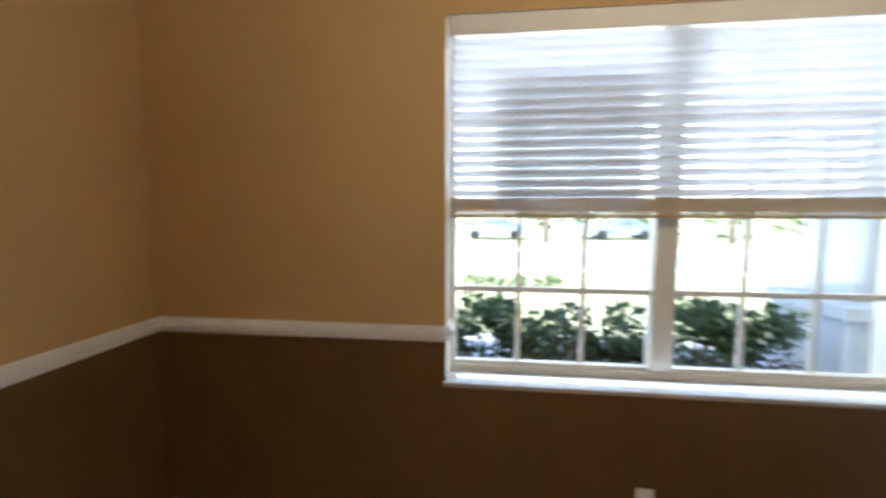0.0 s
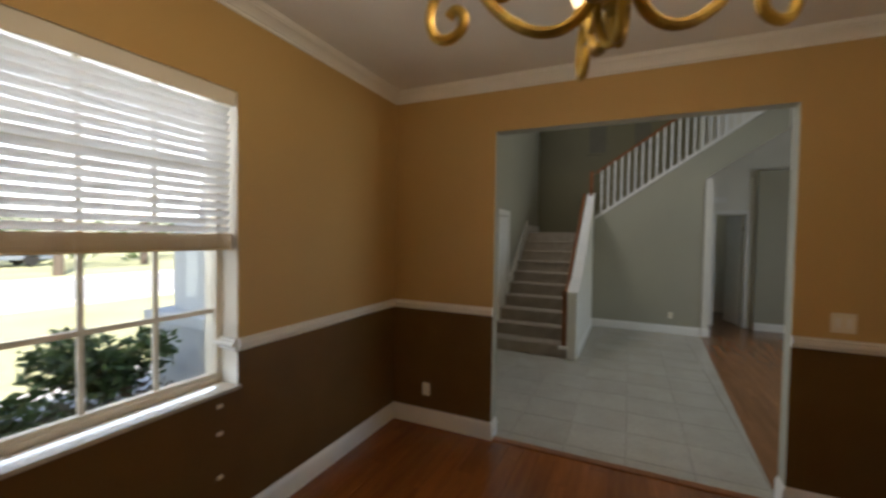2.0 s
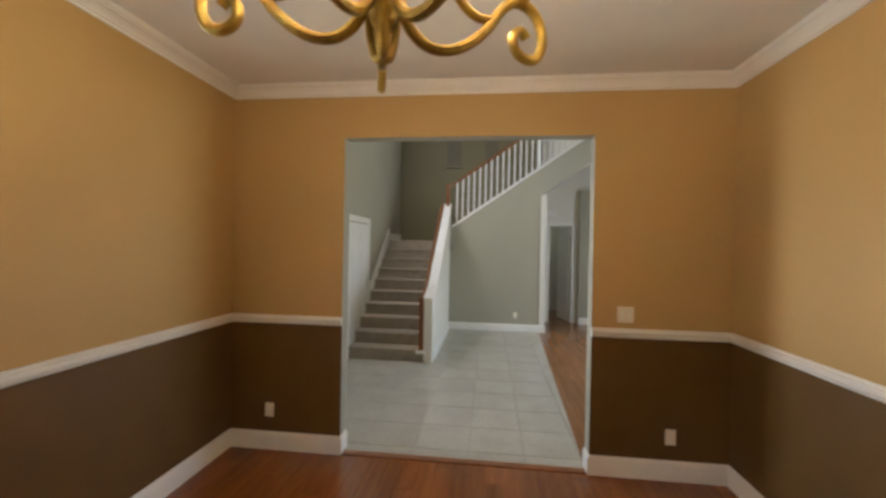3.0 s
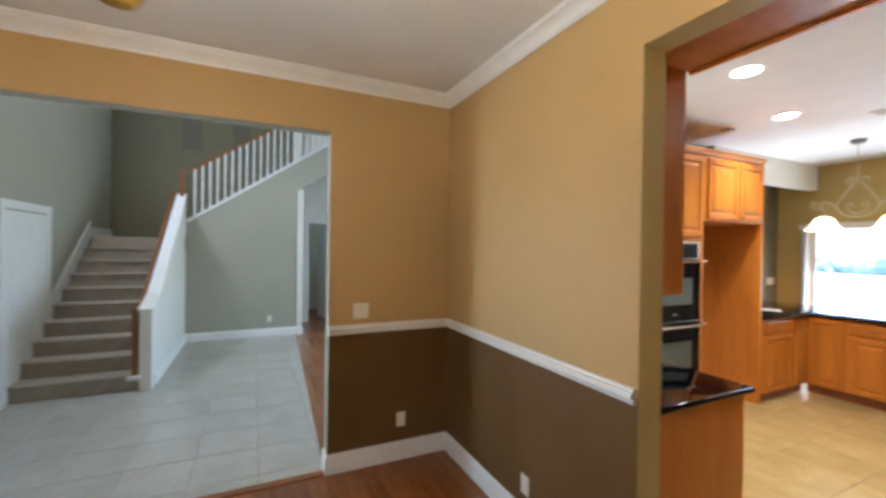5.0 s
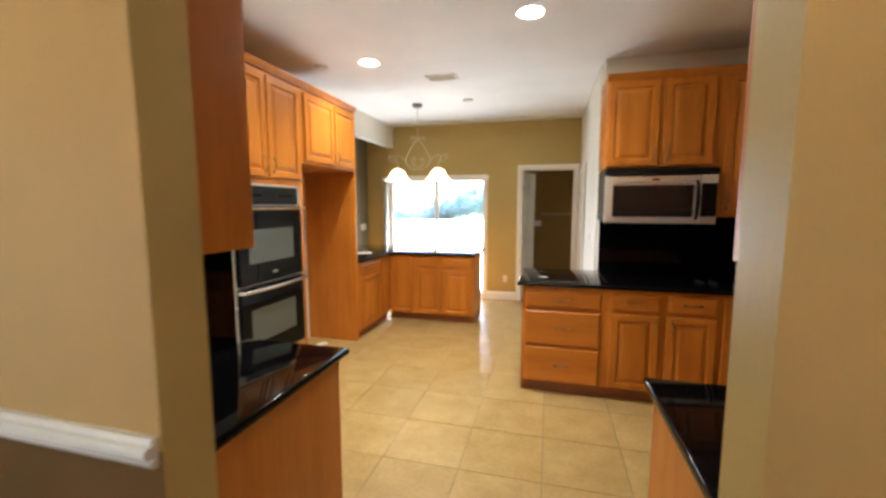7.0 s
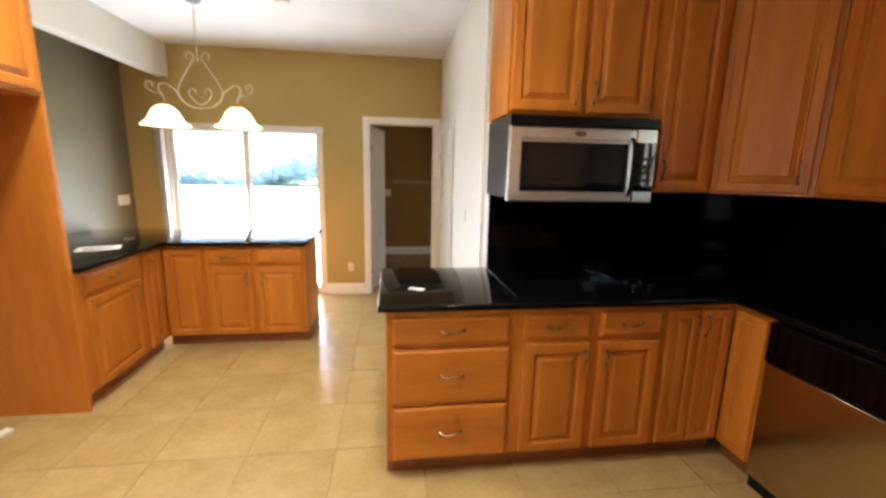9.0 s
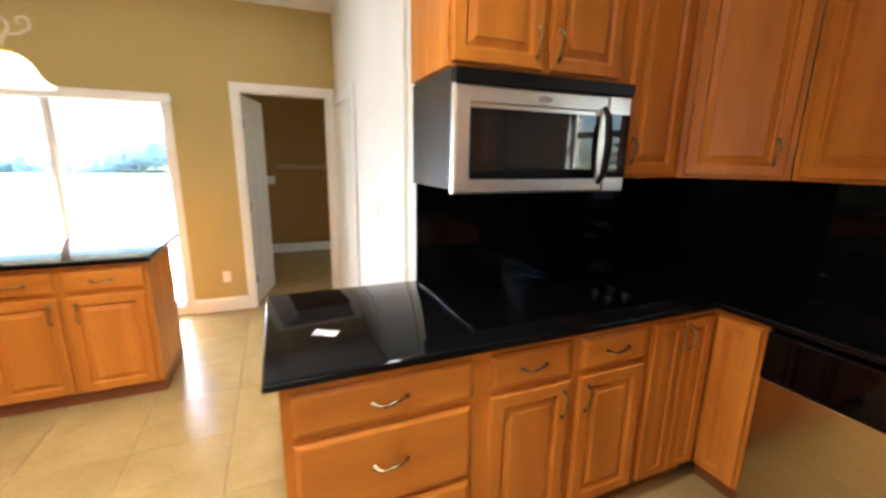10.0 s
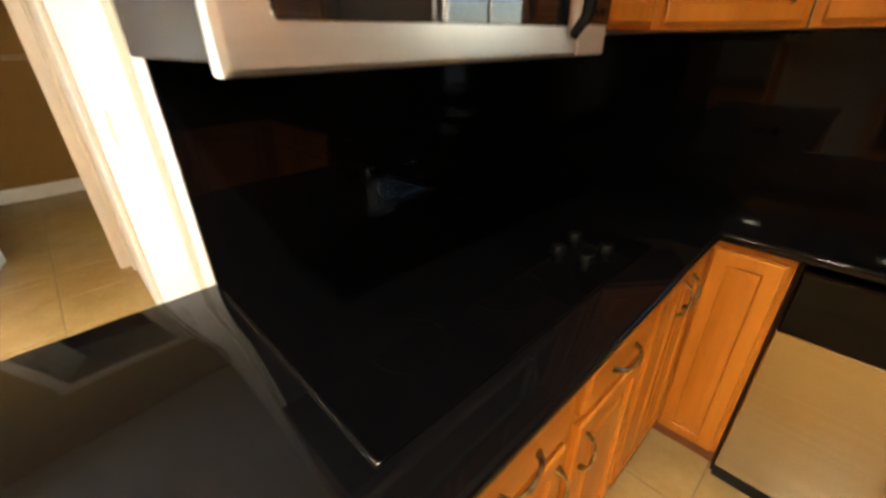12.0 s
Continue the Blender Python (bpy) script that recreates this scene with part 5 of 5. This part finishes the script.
structure("trim", boxes((XE - 0.005, XE + 0.065, OY0, OY1, -0.004, 0.008), bevel=0.003), M["rail"], "dark wood threshold strip")

# ---- outdoors ----
structure("ground", boxes((-400, 400, -400, 400, -0.5, -0.20)), M["lawn"], "sunny lawn")
structure("pavement", boxes((-30, 30, 3.4, 5.2, -0.2, -0.15), (3.9, 6.4, 1.3, 3.4, -0.2, -0.15)), M["concrete"], "pale concrete front walk")
structure("road", boxes((-200, 200, 12.0, 18.5, -0.2, -0.185)), M["asphalt"], "grey street")
structure("kerb", boxes((-200, 200, 11.8, 12.0, -0.2, -0.07), (-200, 200, 18.5, 18.7, -0.2, -0.07)), M["concrete"], "pale concrete kerb")
structure("patio", boxes((1.2, 6.0, -13.2, KS - 0.14, -0.2, -0.06)), M["concrete"], "pale concrete back patio")
structure("planting_bed", boxes((-2.0, 3.0, 1.3, 3.2, -0.2, -0.14)), M["mulch"], "brown mulch bed under the window")

rng = random.Random(4)


def leaves(bm, centre, spread, count, size, shape="ball"):
    for _ in range(count):
        if shape == "ball":
            d = Vector((rng.gauss(0, 1), rng.gauss(0, 1), rng.gauss(0, 1))).normalized() * rng.uniform(0.45, 1.0)
        else:
            d = Vector((rng.uniform(-1, 1), rng.uniform(-1, 1), rng.uniform(-1, 1)))
        p = Vector(centre) + Vector((d.x * spread[0], d.y * spread[1], d.z * spread[2]))
        s = size * rng.uniform(0.6, 1.3)
        u = Vector((rng.gauss(0, 1), rng.gauss(0, 1), rng.gauss(0, 0.6))).normalized()
        v = u.orthogonal().normalized()
        v.rotate(Matrix.Rotation(rng.uniform(0, 6.3), 3, u))
        a, b, c, e = (bm.verts.new(p + q) for q in (-u * s, v * s * 0.45, u * s, -v * s * 0.45))
        bm.faces.new((a, b, c, e))


bm = bmesh.new()
for i in range(26):
    x = -1.9 + i * 0.185 + rng.uniform(-0.05, 0.05)
    for _ in range(3):
        h = rng.uniform(0.30, 0.86)
        leaves(bm, (x, rng.uniform(2.25, 2.85), h), (0.19, 0.22, 0.17), 170, 0.04)
        tube(bm, [(x, 2.5, -0.16), (x + rng.uniform(-0.1, 0.1), 2.5, h)], [0.012, 0.006], 4)
tagged(link_mesh("hedge", bm, M["leaf"]), "dark green leafy hedge under the window", "hedge", kind="stuff")
bm = bmesh.new()
for i in range(22):
    x = -1.6 + i * 0.2 + rng.uniform(-0.06, 0.06)
    leaves(bm, (x, rng.uniform(1.75, 2.1), rng.uniform(0.25, 0.66)), (0.17, 0.14, 0.17), 150, 0.032)
    tube(bm, [(x, 1.95, -0.16), (x, 1.95, 0.3)], [0.01, 0.005], 4)
tagged(link_mesh("shrub_bed", bm, M["redleaf"]), "low purple brown shrubs before the window", "shrub", kind="stuff")

col = thing("porch_column", Matrix.Translation((3.45, 2.6, -0.15)), "white stucco porch column on a square pedestal", "column")
part("pedestal", boxes((-0.38, 0.38, -0.38, 0.38, 0, 1.05), bevel=0.01), M["stucco"], col)
part("cap", boxes((-0.42, 0.42, -0.42, 0.42, 1.05, 1.16), bevel=0.012), M["stucco"], col)
part("shaft", boxes((-0.25, 0.25, -0.25, 0.25, 1.16, 3.2), bevel=0.01), M["stucco"], col)


def tree(x, y, h, r, seed, dens=900):
    rng.seed(seed)
    ob = thing("tree", Matrix.Translation((x, y, -0.2)), "leafy shade tree with a brown trunk", "tree", "trees round the garden")
    bm = bmesh.new()
    tube(bm, [(0, 0, 0), (0.05, 0.02, h * 0.3), (0.0, 0.05, h * 0.55), (0.1, 0, h * 0.8)], [0.2, 0.15, 0.11, 0.04], 8)
    tips = []
    for k in range(7):
        a = 2 * math.pi * k / 7 + rng.uniform(-0.3, 0.3)
        z0 = h * rng.uniform(0.35, 0.6)
        tip = Vector((math.cos(a) * r * 0.75, math.sin(a) * r * 0.75, z0 + h * rng.uniform(0.15, 0.35)))
        tube(bm, [(0.03, 0.03, z0), tuple(tip * 0.5 + Vector((0, 0, z0 * 0.55))), tuple(tip)], [0.08, 0.05, 0.02], 6)
        tips.append(tip)
    part("trunk", bm, M["bark"], ob, smooth=True)
    bm = bmesh.new()
    for tip in tips + [Vector((0, 0, h * 0.9)), Vector((r * 0.3, 0, h * 0.75))]:
        leaves(bm, tip, (r * 0.45, r * 0.45, h * 0.14), dens // 9, 0.16)
    part("crown", bm, M["treeleaf"], ob)


tree(-1.5, 22, 8, 3.0, 1)
tree(4.0, 24, 9, 3.4, 2)
tree(9.5, 21, 8, 3.0, 3)
tree(15, 25, 9, 3.5, 4)
tree(-8, 26, 9, 3.5, 5)
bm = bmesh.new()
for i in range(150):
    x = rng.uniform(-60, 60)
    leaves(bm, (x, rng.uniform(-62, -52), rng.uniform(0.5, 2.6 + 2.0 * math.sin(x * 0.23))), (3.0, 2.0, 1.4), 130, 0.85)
tagged(link_mesh("far_woods", bm, M["hazeleaf"]), "far line of trees behind the garden, pale with painted haze", "woods", kind="stuff")
bm = bmesh.new()
for i in range(40):
    leaves(bm, (rng.uniform(-25, 30), rng.uniform(28, 34), rng.uniform(0.3, 2.2)), (1.6, 1.0, 1.0), 60, 0.25)
tagged(link_mesh("far_shrubs", bm, M["treeleaf"]), "far green shrubs across the street", "shrub", kind="stuff")
bm = bmesh.new()
for i in range(8):
    leaves(bm, (0.2 + i * 0.28, 8.6 + rng.uniform(-0.2, 0.2), 0.05), (0.25, 0.25, 0.22), 110, 0.05)
tagged(link_mesh("lawn_shrubs", bm, M["treeleaf"]), "small bright green shrubs on the lawn", "shrub", kind="stuff")


def car(x, y, turn, paint, label):
    ob = thing("parked_car", pose(x, y, -0.185, 0, 0, turn), label, "car")
    bm = bmesh.new()
    side = [(-2.2, 0.35), (-2.25, 0.65), (-2.1, 0.85), (-1.2, 0.95), (-0.6, 1.38), (0.7, 1.42), (1.45, 1.0), (2.15, 0.88), (2.25, 0.6), (2.2, 0.32)]
    a = [bm.verts.new((px, -0.82 + (0.12 if pz > 1 else 0), pz)) for px, pz in side]
    b = [bm.verts.new((px, 0.82 - (0.12 if pz > 1 else 0), pz)) for px, pz in side]
    k = len(side)
    for i in range(k):
        bm.faces.new((a[i], a[(i + 1) % k], b[(i + 1) % k], b[i]))
    bm.faces.new(a), bm.faces.new(b[::-1])
    bmesh.ops.bevel(bm, geom=bm.edges[:], offset=0.05, segments=2, affect="EDGES")
    part("body", bm, paint, ob, smooth=True)
    for s in (-1, 1):
        bm = bmesh.new()
        q = [(-1.0, 1.0), (-0.55, 1.32), (0.65, 1.35), (1.2, 1.02)]
        y0 = s * 0.80
        v = [bm.verts.new((px, y0 + s * 0.02 - (s * 0.09 if pz > 1.2 else 0), pz)) for px, pz in q]
        w2 = [bm.verts.new((p.co.x, p.co.y - s * 0.03, p.co.z)) for p in v]
        for i in range(4):
            bm.faces.new((v[i], v[(i + 1) % 4], w2[(i + 1) % 4], w2[i]))
        bm.faces.new(v), bm.faces.new(w2[::-1])
        part("side_window", bm, M["carpane"], ob, "dark glass side window")
        for wx in (-1.35, 1.35):
            bm = bmesh.new()
            lathe(bm, [(0.0, -0.1), (0.2, -0.1), (0.31, -0.09), (0.33, 0.0), (0.31, 0.09), (0.2, 0.1), (0.0, 0.1)], sides=20)
            bmesh.ops.transform(bm, matrix=Matrix.Translation((wx, s * 0.78, 0.33)) @ Matrix.Rotation(radians(90), 4, "X"), verts=bm.verts)
            part("wheel", bm, M["rubber"], ob, smooth=True)


car(1.0, 27.5, 0, M["carpaint"], "silver blue parked car on the street")
car(9.5, 28.0, 0, M["greypaint"], "grey parked car on the street")

# ---- floor pieces, last ----
def tile_mesh(name, w, d, mat, h=0.004, g=0.003):
    bm = bmesh.new()
    a = [bm.verts.new(p) for p in ((g, g, -h), (w - g, g, -h), (w - g, d - g, -h), (g, d - g, -h))]
    r = g * 1.7
    b = [bm.verts.new(p) for p in ((r, r, 0), (w - r, r, 0), (w - r, d - r, 0), (r, d - r, 0))]
    for i in range(4):
        bm.faces.new((a[i], a[(i + 1) % 4], b[(i + 1) % 4], b[i]))
    bm.faces.new(b)
    me = bpy.data.meshes.new(name)
    bm.to_mesh(me)
    bm.free()
    me.materials.append(mat)
    return me


def lay(parent, name, mat, x0, x1, y0, y1, px, py, ox, oy, stagger=0.0, gap=0.003):
    """Pieces of one pitch over a rectangle, cut at its edges."""
    shared = {}
    j = math.floor((y0 - oy) / py)
    while oy + j * py < y1 - 1e-6:
        b0, b1 = max(y0, oy + j * py), min(y1, oy + (j + 1) * py)
        off = ox + (j * stagger) % px
        i = math.floor((x0 - off) / px)
        while off + i * px < x1 - 1e-6:
            a0, a1 = max(x0, off + i * px), min(x1, off + (i + 1) * px)
            i += 1
            if a1 - a0 < 0.012 or b1 - b0 < 0.012:
                continue
            key = (round(a1 - a0, 3), round(b1 - b0, 3))
            if key not in shared:
                shared[key] = tile_mesh(name, *key, mat, 0.004, gap)
            o = new(name, shared[key])
            o.parent = parent
            o.location = (a0, b0, 0)
        j += 1


lay(floor_k, "tile", M["tile"], KW, KE, KS - 0.14, YS, 0.509, 0.4925, 1.36, -5.03, 0.0, 0.002)
lay(floor_k, "tile", M["tile"], CX0 - 0.6, CX1 + 0.4, LY, KS - 0.14, 0.509, 0.4925, 1.36, -5.03, 0.0, 0.002)
lay(floor_f, "tile", M["greytile"], XE + 0.06, 9.28, -1.90, FN, 0.46, 0.46, 4.3, -1.90, 0.0, 0.0018)
bm = bmesh.new()
low3 = [bm.verts.new((x, y, 0.0)) for x, y in ((4.25, -1.90), (9.27, -1.90), (9.27, -2.15))]
top3 = [bm.verts.new(v.co + Vector((0, 0, 0.003))) for v in low3]
for i in range(3):
    bm.faces.new((low3[i], low3[(i + 1) % 3], top3[(i + 1) % 3], top3[i]))
bm.faces.new(top3), bm.faces.new(low3[::-1])
part("tile", bm, M["greytile"], floor_f)
lay(floor_h, "plank", M["halfwood"], XE + 0.06, 12.4, -5.0, -1.90, 2.4, 0.16, 4.0, -1.9, 0.83, 0.0008)
lay(floor, "plank", M["wood"], XW, XE + 0.0, YS, YN, 1.25, 0.127, -1.0, -2.9, 0.47, 0.0006)

# ---- the plan's units become metres ----
for me in bpy.data.meshes:
    me.transform(Matrix.Scale(UNIT, 4))
for ob in scene.objects:
    if ob != cam:
        ob.location = ob.location * UNIT
for light in bpy.data.lights:
    if light.type != "SUN":
        light.energy *= UNIT ** 2
    if light.type == "AREA":
        light.size *= UNIT
        light.size_y *= UNIT
    elif light.type == "POINT":
        light.shadow_soft_size *= UNIT
